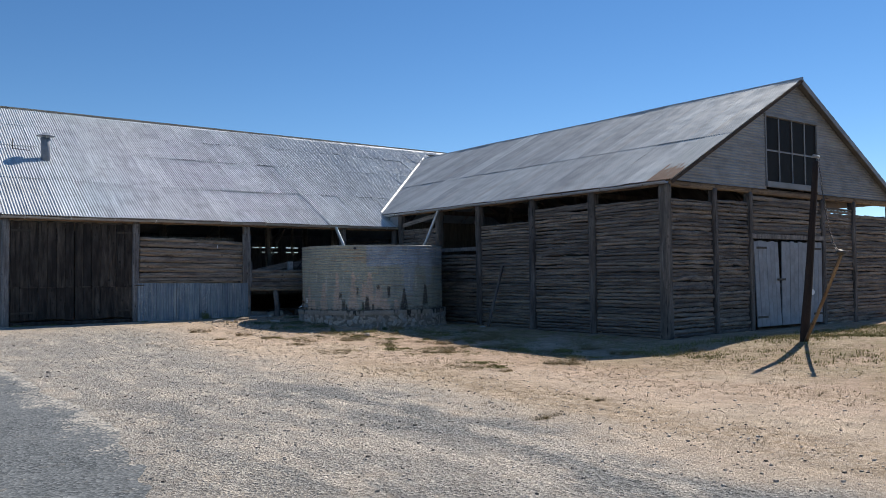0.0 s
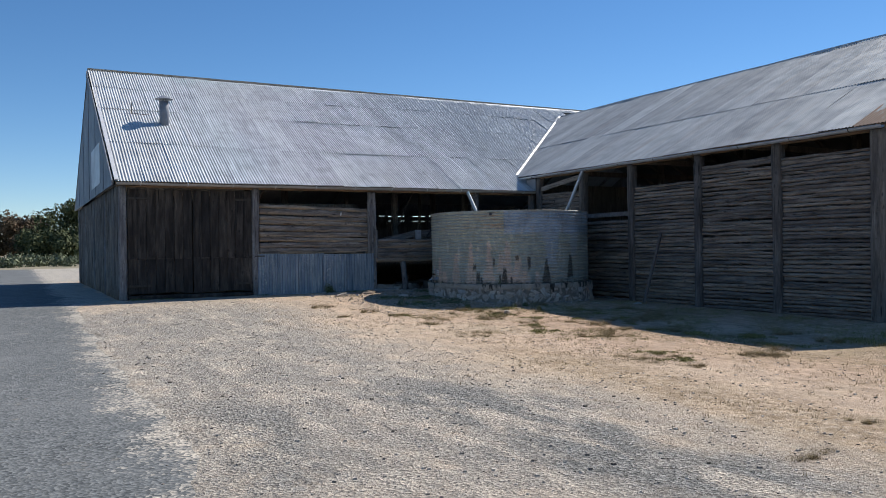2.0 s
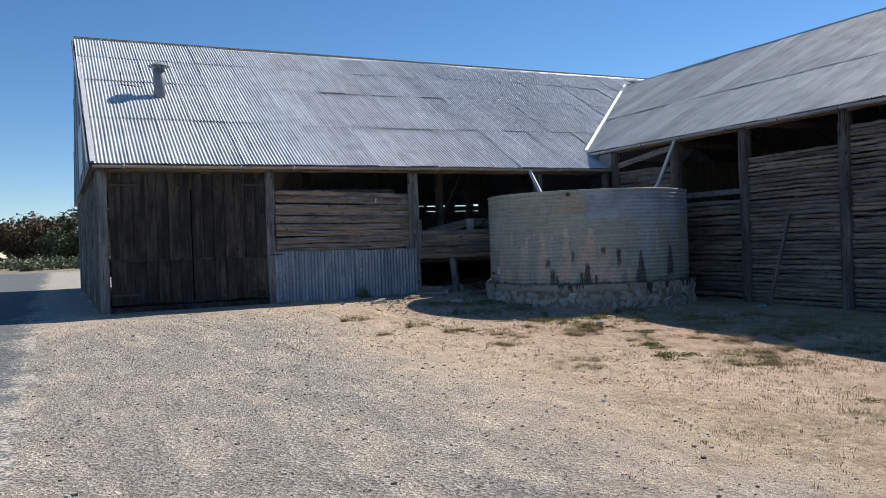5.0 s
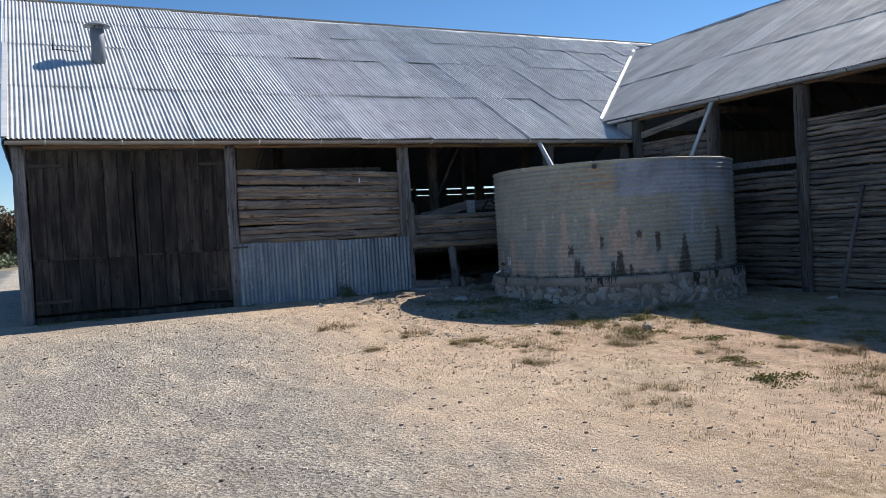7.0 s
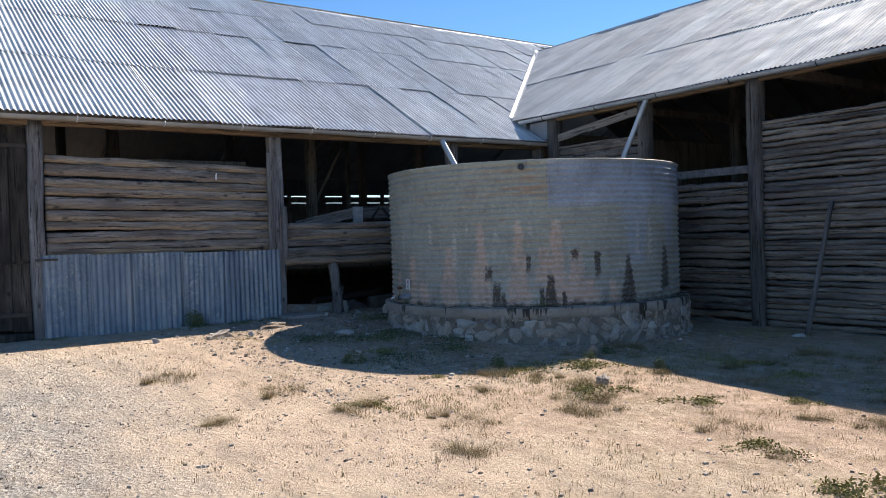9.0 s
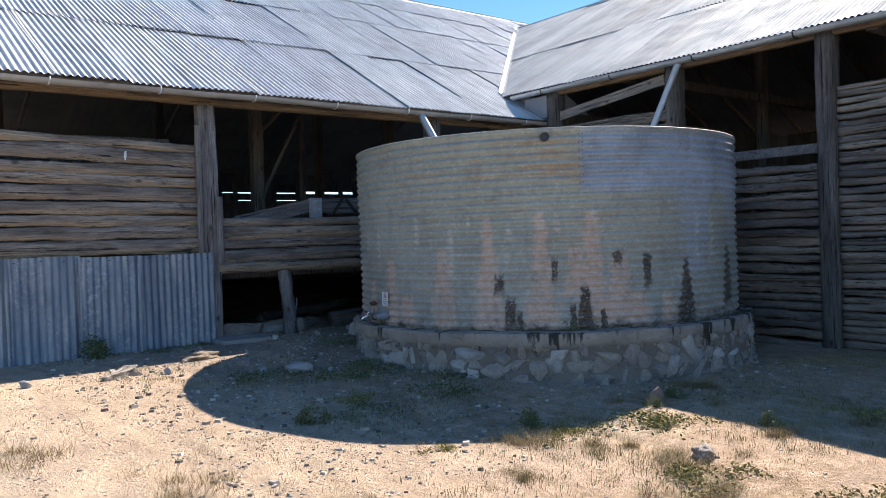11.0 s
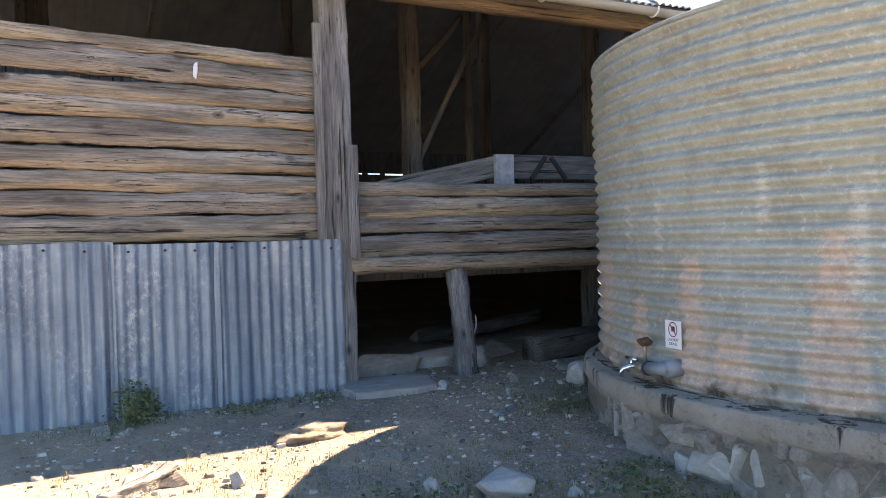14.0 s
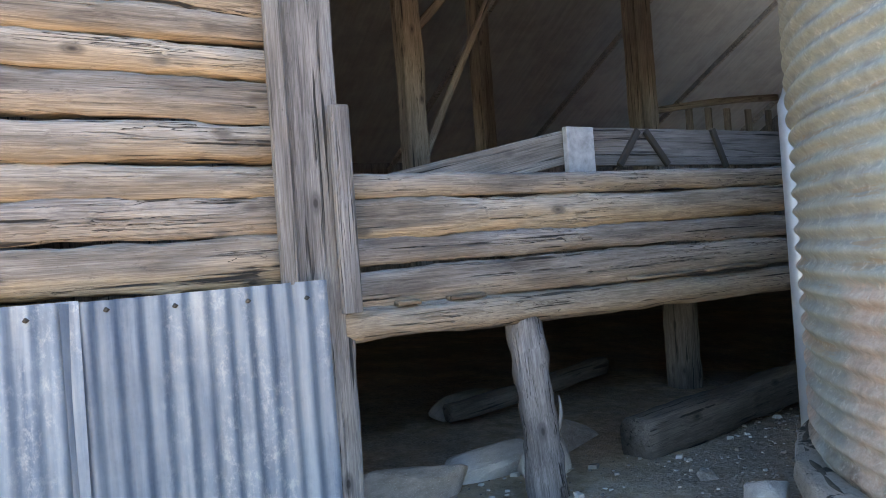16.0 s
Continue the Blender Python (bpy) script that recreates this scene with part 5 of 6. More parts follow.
tagged(put("foot_stone", stone_data("foot_stone", white_stone, 3, 0.22, 0.3), None, pose(15.28, 18.38, ground_z(15.28, 18.38) + 0.01)), "flat pale stone at a stick's foot", "stone")

# ---- tank on its stone base ----
TX, TY, TR, TZ0, TZ1 = 13.52, 21.75, 2.20, 0.585, 2.48
tank = tagged(new("water_tank"), "round corrugated steel water tank, stained and rusty", "tank")
tank.location = (TX, TY, 0)


def tank_sheet(z0, z1, a0, a1, mat, out=0.0):
    n = round((z1 - z0) / 0.0763 * 8)
    c = max(6, round((a1 - a0) / radians(2.2)))
    verts, faces = [], []
    for i in range(n + 1):
        z = z0 + (z1 - z0) * i / n
        rr = TR + out + 0.012 * math.sin(2 * math.pi * z / 0.0763)
        for j in range(c + 1):
            a = a0 + (a1 - a0) * j / c
            dent = 0.012 * nz(math.cos(a) * 1.5, math.sin(a) * 1.5, z * 1.4)
            verts.append(((rr + dent) * math.cos(a), (rr + dent) * math.sin(a), z))
    for i in range(n):
        for j in range(c):
            p = i * (c + 1) + j
            faces.append((p, p + 1, p + c + 2, p + c + 1))
    return put("tank_sheet", mesh_object("tank_sheet", verts, faces, mat, True), tank)


seam = math.atan2(20.05 - TY, 12.243 - TX)
wide = 2 * math.pi / 8
rowz = (TZ0, 1.235, 1.90, TZ1)
for rw in range(3):
    a = seam + (0, 0.42, 0.0)[rw] * wide
    for s in range(8):
        mat = tank_old
        if rw == 2 and s in (0, 1):
            mat = tank_new
        elif rw == 1 and s in (1,):
            mat = tank_mid
        ob = tank_sheet(rowz[rw] - (0.02 if rw else 0), rowz[rw + 1], a + s * wide - 0.012, a + (s + 1) * wide + 0.012, mat, 0.0035 * ((s + rw) % 2) + 0.003 * rw)
        if mat is tank_new:
            ob["label"] = "newer blue-grey tank sheet"
ring_pts = [(2.21 * math.cos(t), 2.21 * math.sin(t), TZ1) for t in np.linspace(0, 2 * math.pi, 97)]
put("rim", tube_data("rim", ring_pts, 0.014, tank_mid, 8, False), tank)
bm = bmesh.new()
bmesh.ops.create_cone(bm, segments=64, radius1=2.17, radius2=2.17, depth=0.04, cap_ends=True)
part("tank_floor", bm, tank_mid, tank, m=pose(0, 0, 0.63))
# overflow pipe stub near the rim
oa = math.atan2(20.15 - TY, 11.93 - TX)
put("overflow_pipe", tube_data("overflow_pipe", [((TR - 0.06) * math.cos(oa), (TR - 0.06) * math.sin(oa), 2.40), ((TR + 0.07) * math.cos(oa), (TR + 0.07) * math.sin(oa), 2.40)], 0.042, grey_pvc, 18, False), tank)
# black disc inside the stub, painted in for the shade of its hollow
bm = bmesh.new()
bmesh.ops.create_cone(bm, segments=18, radius1=0.036, radius2=0.036, depth=0.006, cap_ends=True)
part("pipe_bore", bm, sign_black, tank, m=pose((TR + 0.05) * math.cos(oa), (TR + 0.05) * math.sin(oa), 2.40, 90, 0, math.degrees(oa) + 90))
# rivets down the newer sheet's edge and along the laps
rv = stone_data("rivet", tank_mid, 1, 0.016, 0.9)
for i in range(14):
    for da in (0.006, 0.022):
        a, z = seam + da, 1.93 + i * 0.038
        put("rivet", rv, tank, pose((TR + 0.014) * math.cos(a), (TR + 0.014) * math.sin(a), z))

base = tagged(new("tank_base"), "round rubble-stone tank base with a mortar rim", "base")
base.location = (TX - 0.06, TY - 0.08, 0)
BR = 2.32
verts, faces = [], []
prof = [(BR - 0.03, -0.15), (BR - 0.03, 0.1), (BR - 0.03, 0.25), (BR - 0.028, 0.455), (BR - 0.006, 0.475), (BR, 0.50), (BR, 0.572), (BR - 0.005, 0.582), (BR - 0.013, 0.586), (BR - 0.03, 0.587), (2.0, 0.588), (0.0, 0.588)]
NB = 256
for j in range(NB):
    a = 2 * math.pi * j / NB
    for r, z in prof:
        k = 0.010 * nz(math.cos(a) * 22, math.sin(a) * 22, z * 9) + 0.016 * nz(math.cos(a) * 5, math.sin(a) * 5, z * 4) + 0.02 * nz(math.cos(a) * 1.5, math.sin(a) * 1.5, 3 + z)
        dz = (0.035 * nz(math.cos(a) * 7, math.sin(a) * 7, 9.0)) if 0.44 < z < 0.49 else 0.008 * nz(math.cos(a) * 6, math.sin(a) * 6, 1)
        verts.append(((r + (k if r > 1 else 0)) * math.cos(a), (r + (k if r > 1 else 0)) * math.sin(a), z + dz))
w = len(prof)
for j in range(NB):
    for i in range(w - 1):
        p, q = j * w + i, ((j + 1) % NB) * w + i
        faces.append((p, q, q + 1, p + 1))
def stained_mortar():
    n = Nodes("stained_mortar")
    v = n.mapping()
    x, z = n.axis(n.coord.outputs["Object"], "X"), n.axis(n.coord.outputs["Object"], "Z")
    big, fine = n.noise(v, 2.6, 5, 0.65), n.noise(v, 24, 5, 0.75)
    col = n.mix(n.ramp(big, 0.32, 0.68), (0.33, 0.28, 0.235), (0.46, 0.405, 0.345))
    col = n.mix(n.ramp(z, 0.475, 0.44), col, n.mix(fine, (0.17, 0.145, 0.122), (0.36, 0.315, 0.27)))
    col = n.mix(n.ramp(fine, 0.55, 0.72), col, (0.27, 0.23, 0.195))
    leak = n.math("ADD", n.noise(n.mapping((5.2, 5.2, 0.35)), 1.2, 5, 0.7), n.ramp(x, -2.0, 1.0, -0.05, 0.03))
    leak = n.math("ADD", leak, n.ramp(z, 0.30, 0.66, -0.10, 0.05))
    col = n.mix(n.ramp(leak, 0.525, 0.57, 0.0, 0.94), col, (0.03, 0.026, 0.02))
    crack = n.ramp(n.noise(n.mapping((1.5, 1.5, 2.6)), 2.2, 6, 0.75, 0.8), 0.494, 0.506)
    crack = n.math("ABSOLUTE", n.math("SUBTRACT", n.math("MULTIPLY", crack, 2.0), 1.0))
    gap = n.math("MAXIMUM", crack, n.ramp(big, 0.40, 0.5))
    col = n.mix(gap, (0.07, 0.06, 0.05), col)
    return n.done(col, 0.93, 0.0, n.math("ADD", n.math("ADD", big, fine), n.math("ADD", gap, n.noise(v, 9, 5, 0.75))), 0.9, 0.035)


put("mortar_ring", mesh_object("mortar_ring", verts, faces, stained_mortar(), True), base)
STN = [chunk_data("stone", rubble if i % 5 else white_stone, 30 + i, 15, 0.42, 0.022, 0.13) for i in range(22)]


def lay_stone(a, z, w, h, proud):
    r = BR - 0.058 + proud
    put("stone", STN[R.randrange(22)], base, pose(r * math.cos(a), r * math.sin(a), z, R.uniform(-12, 12), R.choice((0, 90, 180, 270)) + R.uniform(-22, 22), math.degrees(a) + 90 + R.uniform(-10, 10)) @ Matrix.Diagonal((w, 0.17, h, 1)))


for lv, (z, h) in enumerate(((0.075, 0.10), (0.165, 0.13), (0.275, 0.14), (0.375, 0.12), (0.445, 0.07))):
    a = radians(148) + lv * 0.05
    while a < radians(332):
        w = R.choice((0.09, 0.12, 0.16, 0.20, 0.25)) * R.uniform(0.9, 1.15) * (0.7 if lv in (0, 4) else 1)
        if R.random() < (0.97 if lv < 4 else 0.55):
            lay_stone(a + 0.5 * w / BR, z + R.uniform(-0.018, 0.018), w * 1.5, h * R.uniform(1.35, 1.75), R.uniform(-0.026, 0.002) + (0.02 if lv == 0 else 0))
        if R.random() < 0.6 and lv < 4:
            lay_stone(a + w / BR, z + h * 0.5, R.uniform(0.05, 0.08), R.uniform(0.04, 0.06), R.uniform(-0.02, 0.005))
        a += (w * 1.0 + R.uniform(0.0, 0.02)) / BR

foot_dark = stony("foot_dark", (0.05, 0.042, 0.032), (0.11, 0.092, 0.07), (0.20, 0.175, 0.14), 9)
foot_pts = [((2.235 + 0.022 * nz(math.cos(q) * 9, math.sin(q) * 9)) * math.cos(q), (2.235 + 0.022 * nz(math.cos(q) * 9, math.sin(q) * 9)) * math.sin(q), 0.574 + 0.022 * nz(math.cos(q) * 13, math.sin(q) * 13, 4.0)) for q in np.linspace(0, 2 * math.pi, 241)]
put("dirt_line", tube_data("dirt_line", [(x + 0.06, y + 0.08, z) for x, y, z in foot_pts], 0.016, foot_dark, 7, False), base, None, "uneven dark line along the tank's foot")

# tap with valve, and the warning notice
ta = 2.981
T0 = Vector((TX, TY, 0))


def on_tank(a, r, z):
    return Vector((TX + r * math.cos(a), TY + r * math.sin(a), z))


tap = tagged(new("tap"), "chrome garden tap with a rusty gate valve on a grey pipe", "tap")
PZ = 0.675
put("flange", tube_data("flange", [on_tank(ta + 0.075, TR - 0.02, PZ + 0.02), on_tank(ta + 0.075, TR + 0.075, PZ + 0.02)], 0.046, grey_pvc, 18), tap)
put("pipe", tube_data("pipe", [on_tank(ta + 0.075, TR + 0.06, PZ + 0.015), on_tank(ta + 0.012, TR + 0.075, PZ + 0.004)], 0.034, grey_pvc, 18), tap)
put("pipe_ring", tube_data("pipe_ring", [on_tank(ta + 0.014, TR + 0.075, PZ + 0.004), on_tank(ta + 0.004, TR + 0.075, PZ)], 0.039, sign_black, 18), tap)
put("valve_body", tube_data("valve_body", [on_tank(ta + 0.006, TR + 0.075, PZ), on_tank(ta - 0.030, TR + 0.08, PZ)], 0.030, brass, 12), tap)
put("valve_stem", tube_data("valve_stem", [on_tank(ta - 0.004, TR + 0.075, PZ + 0.01), on_tank(ta - 0.004, TR + 0.075, PZ + 0.10), on_tank(ta - 0.004, TR + 0.075, PZ + 0.13)], 0.011, brass, 10), tap)
put("valve_wheel", stone_data("valve_wheel", rusty, 5, 0.085, 0.5, 3), tap, Matrix.Translation(on_tank(ta - 0.004, TR + 0.075, 0.815)))
put("spout", tube_data("spout", [on_tank(ta - 0.025, TR + 0.08, PZ), on_tank(ta - 0.034, TR + 0.12, PZ + 0.005), on_tank(ta - 0.040, TR + 0.165, PZ - 0.01), on_tank(ta - 0.040, TR + 0.18, PZ - 0.05)], 0.014, chrome, 12), tap)
put("tap_handle", tube_data("tap_handle", [on_tank(ta - 0.010, TR + 0.12, PZ + 0.045), on_tank(ta - 0.055, TR + 0.12, PZ + 0.045)], 0.010, chrome, 8), tap)
put("tap_stem", tube_data("tap_stem", [on_tank(ta - 0.032, TR + 0.12, PZ), on_tank(ta - 0.032, TR + 0.12, PZ + 0.045)], 0.010, chrome, 8), tap)
put("union", tube_data("union", [on_tank(ta - 0.030, TR + 0.08, PZ), on_tank(ta - 0.075, TR + 0.03, PZ + 0.005)], 0.024, brass, 10), tap)

sa_ = math.atan2(21.94 - TY, 11.328 - TX)
sm = Matrix.Translation(on_tank(sa_, TR + 0.022, 0.868)) @ Matrix.Rotation(sa_ + math.pi / 2, 4, "Z") @ pose(0, 0, 0, 90, 0, 0)
sign = tagged(part("warning_sign", box_bm(-0.062, 0.062, -0.072, 0.072, -0.001, 0.002, 0.001), sign_white, None, m=sm), "small white do-not-drink notice on the tank", "sign")
bm = bmesh.new()
N = 28
inner = [bm.verts.new((0.029 * math.cos(t), 0.026 + 0.034 * math.sin(t), 0.0035)) for t in np.linspace(0, 2 * math.pi, N, False)]
outer = [bm.verts.new((0.035 * math.cos(t), 0.026 + 0.040 * math.sin(t), 0.0035)) for t in np.linspace(0, 2 * math.pi, N, False)]
for i in range(N):
    bm.faces.new((inner[i], outer[i], outer[(i + 1) % N], inner[(i + 1) % N]))
part("red_ring", bm, sign_red, sign)
part("red_bar", box_bm(-0.034, 0.034, -0.003, 0.003, 0.0025, 0.0035, 0), sign_red, sign, m=pose(0, 0.026, 0, 0, 0, -48))
part("cup_mark", box_bm(-0.012, 0.014, 0.016, 0.042, 0.0022, 0.0032, 0), sign_black, sign)
for text, y in (("DO NOT", -0.034), ("DRINK", -0.056)):
    cu = bpy.data.curves.new("lettering", "FONT")
    cu.body, cu.size, cu.align_x, cu.extrude = text, 0.021, "CENTER", 0.0003
    cu.materials.append(sign_black)
    ob = new("lettering", cu)
    dg = bpy.context.evaluated_depsgraph_get()
    me = bpy.data.meshes.new_from_object(ob.evaluated_get(dg))
    bpy.data.objects.remove(ob)
    put("lettering", me, sign, pose(0, y, 0.0028))

# ---- downpipes ----
dp = tagged(put("downpipe", tube_data("downpipe", [(12.93, 24.03, 0.28), (12.93, 24.03, 1.2), (12.93, 24.03, 2.12), (12.96, 24.03, 2.17), (13.1, 24.02, 2.21), (13.5, 24.0, 2.30)], 0.062, pipe_metal, 16)), "galvanised round downpipe with a bend", "downpipe")
put("joint_collar", tube_data("joint_collar", [(12.93, 24.03, 0.30), (12.93, 24.03, 0.38)], 0.068, flash_metal, 16), dp)
tagged(put("downpipe", tube_data("downpipe", [(13.50, 24.06, 3.28), (13.51, 24.02, 3.20), (13.57, 23.72, 2.72), (13.60, 23.58, 2.45)], 0.052, pipe_metal, 14)), "galvanised downpipe slanting from the shed gutter", "downpipe")
tagged(put("downpipe", tube_data("downpipe", [(15.88, 21.38, 3.77), (15.88, 21.42, 3.70), (15.62, 21.72, 2.75), (15.5, 21.8, 2.50)], 0.045, pipe_metal, 14)), "galvanised downpipe from the barn gutter to the tank", "downpipe")

# ---- pole with its lever and chain ----
PX, PY = 15.7, 8.7
pz = ground_z(PX, PY)
pole = tagged(new("lifting_pole"), "dark tarred timber pole with a chained lever", "pole")
m, ln = between((PX, PY, pz - 0.3), (PX + 0.1, PY - 0.32, 3.82))
put("mast", log_data("mast", ln, 0.18, 0.16, tarred_wood_x, 9, 16, 10, 0.5, 0.08, 0.02, 0.4), pole, m)
m, ln = between((PX - 0.02, PY - 0.08, pz + 0.02), (13.85, 6.93, 1.86))
put("lever", log_data("lever", ln, 0.068, 0.068, stick_wood, 9, 14, 8, 0.8, 0.1, 0.03, 0.2), pole, m, "pale brown round lever")
put("lever_head", stone_data("lever_head", iron, 4, 0.17, 0.6), pole, pose(13.82, 6.92, 1.90), "black iron lever head")
put("pulley", tube_data("pulley", [(PX - 0.12, PY - 0.4, 3.90), (PX + 0.26, PY - 0.3, 3.92)], 0.032, white_paint, 12), pole)
c0, c1 = Vector((PX + 0.02, PY - 0.42, 3.86)), Vector((13.86, 6.94, 1.95))
link = [(0.028 * math.cos(t), 0.016 * math.sin(t) , 0) for t in np.linspace(0, 2 * math.pi, 11)]
link_me = tube_data("chain_link", link, 0.006, iron, 5, False)
nlk = 58
for i in range(nlk):
    f = (i + 0.5) / nlk
    p = c0.lerp(c1, f) - Vector((0, 0, 0.55 * 4 * f * (1 - f)))
    f2 = (i + 1.5) / nlk
    p2 = c0.lerp(c1, f2) - Vector((0, 0, 0.55 * 4 * f2 * (1 - f2)))
    mm, _ = between(p, p2)
    put("chain_link", link_me, pole, mm @ pose(0, 0, 0, 90 * (i % 2), 0, 0))

# ---- stones, sill slab and timber on the ground ----
bleached_wood = wood("bleached_wood", "X", (0.30, 0.26, 0.22), (0.52, 0.48, 0.43), (0.68, 0.65, 0.61))


def rest(name, me, x, y, sink, rot, label, cat, scale=(1, 1, 1), group=""):
    ob = put(name, me, None, pose(x, y, ground_z(x, y) + sink, *rot) @ Matrix.Diagonal((*scale, 1)))
    return tagged(ob, label, cat, group)


rest("stone_slab", flagstone_data("stone_slab", concrete, 12, 0.70, 0.62, 0.05), 10.68, 24.16, 0.0, (0, 0, -10), "flat grey doorstep stone at the shed wall", "stone")
rest("rock", chunk_data("rock", white_stone, 15, 20, 0.4, 0.06), 10.26, 21.92, 0.03, (0, 0, 30), "pale blocky rock on the shaded earth", "rock", (0.36, 0.30, 0.20))
rest("rock", stone_data("rock", brown_stone, 16, 1.0, 0.5, 4), 9.78, 23.2, 0.02, (0, 0, 10), "flat brown rock in the sun by the shed", "rock", (0.40, 0.26, 0.22))
rest("rock", chunk_data("rock", white_stone, 17, 20, 0.45, 0.05), 11.95, 23.55, 0.06, (0, 0, 70), "pale rock beside the tank base", "rock", (0.26, 0.24, 0.26))
rest("rock", chunk_data("rock", brown_stone, 18, 20, 0.4, 0.05), 12.0, 19.05, 0.03, (0, 0, 20), "brown rock at the shadow's edge", "rock", (0.26, 0.2, 0.2))
rest("rock", stone_data("rock", rubble, 19, 1.0, 0.6, 4), 10.95, 17.9, 0.03, (0, 0, 50), "small rock among weeds", "rock", (0.18, 0.16, 0.16))
for i, (x, y, s) in enumerate(((8.75, 23.95, 0.13), (8.86, 23.85, 0.10), (9.98, 22.13, 0.12), (10.03, 22.58, 0.13), (10.51, 21.75, 0.10), (11.3, 23.5, 0.10), (11.6, 23.9, 0.16), (9.2, 22.6, 0.12), (8.0, 22.8, 0.14), (12.2, 24.1, 0.12), (11.0, 23.9, 0.13))):
    rest("small_stone", chunk_data("small_stone", white_stone if i % 3 else rubble, 40 + i, 14, 0.4, 0.05), x, y, s * 0.12, (0, 0, i * 40), "small pale stone on the earth", "stone", (s, s * 0.8, s * 0.8), "small stones by the shed")
m, ln = between((8.62, 22.66, 0.30), (8.94, 22.86, 0.33))
tagged(put("timber_offcut", log_data("timber_offcut", ln, 0.085, 0.18, bleached_wood, 6, 26, 12, 0.3, 1.1, 0.03, 0.7), None, m), "bleached timber offcut lying on the sand", "wood")
m, ln = between((10.9, 23.05, 0.3), (11.15, 23.2, 0.31))
tagged(put("wood_chip", log_data("wood_chip", ln, 0.02, 0.04, white_paint, 6, 5, 6, 0.6, 0.2), None, m), "pale splinter of wood on the ground", "wood")
for i, (x, y, sx, sy, sz) in enumerate(((10.95, 24.85, 0.75, 0.35, 0.34), (11.5, 24.95, 0.6, 0.32, 0.34), (11.75, 24.75, 0.36, 0.28, 0.30), (12.15, 25.1, 0.7, 0.26, 0.24), (12.3, 26.4, 0.8, 0.3, 0.3), (13.1, 26.7, 0.6, 0.3, 0.22))):
    rest("footing_stone", chunk_data("footing_stone", white_stone if i in (1, 2) else rubble, 70 + i, 24, 0.45, 0.06), x, y, 0.03, (0, 0, 5 * i), "pale rough footing stone under the raised floor", "stone", (sx, sy, sz), "stones under the floor")
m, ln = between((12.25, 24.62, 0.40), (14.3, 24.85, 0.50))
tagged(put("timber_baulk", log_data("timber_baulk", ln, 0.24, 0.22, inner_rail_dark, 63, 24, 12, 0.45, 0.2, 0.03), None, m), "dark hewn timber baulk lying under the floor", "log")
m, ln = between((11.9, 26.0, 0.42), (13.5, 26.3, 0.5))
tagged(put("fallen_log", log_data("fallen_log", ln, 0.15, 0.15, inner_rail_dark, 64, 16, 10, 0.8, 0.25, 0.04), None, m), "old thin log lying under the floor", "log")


# ---- plants ----
def tuft(rr, x, y, h, spread, blades, verts, faces, width=0.006):
    z = ground_z(x, y)
    for _ in range(blades):
        a, l = rr.uniform(0, 6.283), h * rr.uniform(0.5, 1.1)
        bx, by = x + rr.gauss(0, spread * 0.4), y + rr.gauss(0, spread * 0.4)
        out = rr.uniform(0.2, 1.0) * l
        dx, dy = math.cos(a), math.sin(a)
        w = width * rr.uniform(0.7, 1.4)
        n = len(verts)
        verts += [(bx - dy * w, by + dx * w, z - 0.01), (bx + dy * w, by - dx * w, z - 0.01),
                  (bx + dx * out * 0.5 + dy * w * .8, by + dy * out * 0.5 - dx * w * .8, z + l * 0.65), (bx + dx * out * 0.5 - dy * w * .8, by + dy * out * 0.5 + dx * w * .8, z + l * 0.65),
                  (bx + dx * out, by + dy * out, z + l * 0.85)]
        faces += [(n, n + 1, n + 2, n + 3), (n + 3, n + 2, n + 4)]


def weed(rr, h, spread, leaves, mat, name):
    """A low weed: stems with many small leaves, round the origin."""
    verts, faces = [], []
    hubs = [(rr.gauss(0, spread * 0.45), rr.gauss(0, spread * 0.45)) for _ in range(7)]
    for _ in range(leaves):
        hx, hy = hubs[rr.randrange(7)]
        x, y = hx + rr.gauss(0, spread * 0.22), hy + rr.gauss(0, spread * 0.22)
        r = min(spread, math.hypot(x, y))
        z = h * (1 - (r / spread) ** 1.5 * 0.7) * rr.random() ** 0.7
        s = rr.uniform(0.006, 0.017)
        d = Vector((rr.gauss(0, 1), rr.gauss(0, 1), rr.gauss(0, 0.6))).normalized()
        e = d.cross(Vector((rr.gauss(0, 1), rr.gauss(0, 1), rr.gauss(0, 1)))).normalized() * s * 0.5
        p = Vector((x, y, z))
        n = len(verts)
        verts += [tuple(p), tuple(p + d * s + e), tuple(p + d * s * 2), tuple(p + d * s - e)]
        faces.append((n, n + 1, n + 2, n + 3))
        if rr.random() < 0.25:
            n = len(verts)
            verts += [(x * 0.3, y * 0.3, -0.02), (x * 0.3 + 0.004, y * 0.3, -0.02), tuple(p)]
            faces.append((n, n + 1, n + 2))
    return mesh_object(name, verts, faces, mat)


rr = random.Random(11)
verts, faces = [], []


def dry_cover(x, y):
    return nz(x * 0.42, y * 0.42, 6.0) * 0.8 + nz(x * 1.3, y * 1.3, 2.0) * 0.5


for _ in range(22000):
    x, y = rr.uniform(5.5, 16.0), rr.uniform(4.0, 23.4)
    if math.hypot(x - TX, y - TY) < 2.5:
        continue
    if x > 8.0 and y > 21.6 and rr.random() < 0.85:
        continue
    keep_p = 0.28 + 1.3 * dry_cover(x, y) + 0.35 * smooth(7, 11, x) - 0.5 * (1 - smooth(5.5, 8, x))
    if rr.random() < keep_p * 0.55:
        tuft(rr, x, y, rr.uniform(0.012, 0.045) * (2.0 if rr.random() < 0.08 else 1), rr.uniform(0.03, 0.10), rr.randrange(5, 11), verts, faces, 0.0014)
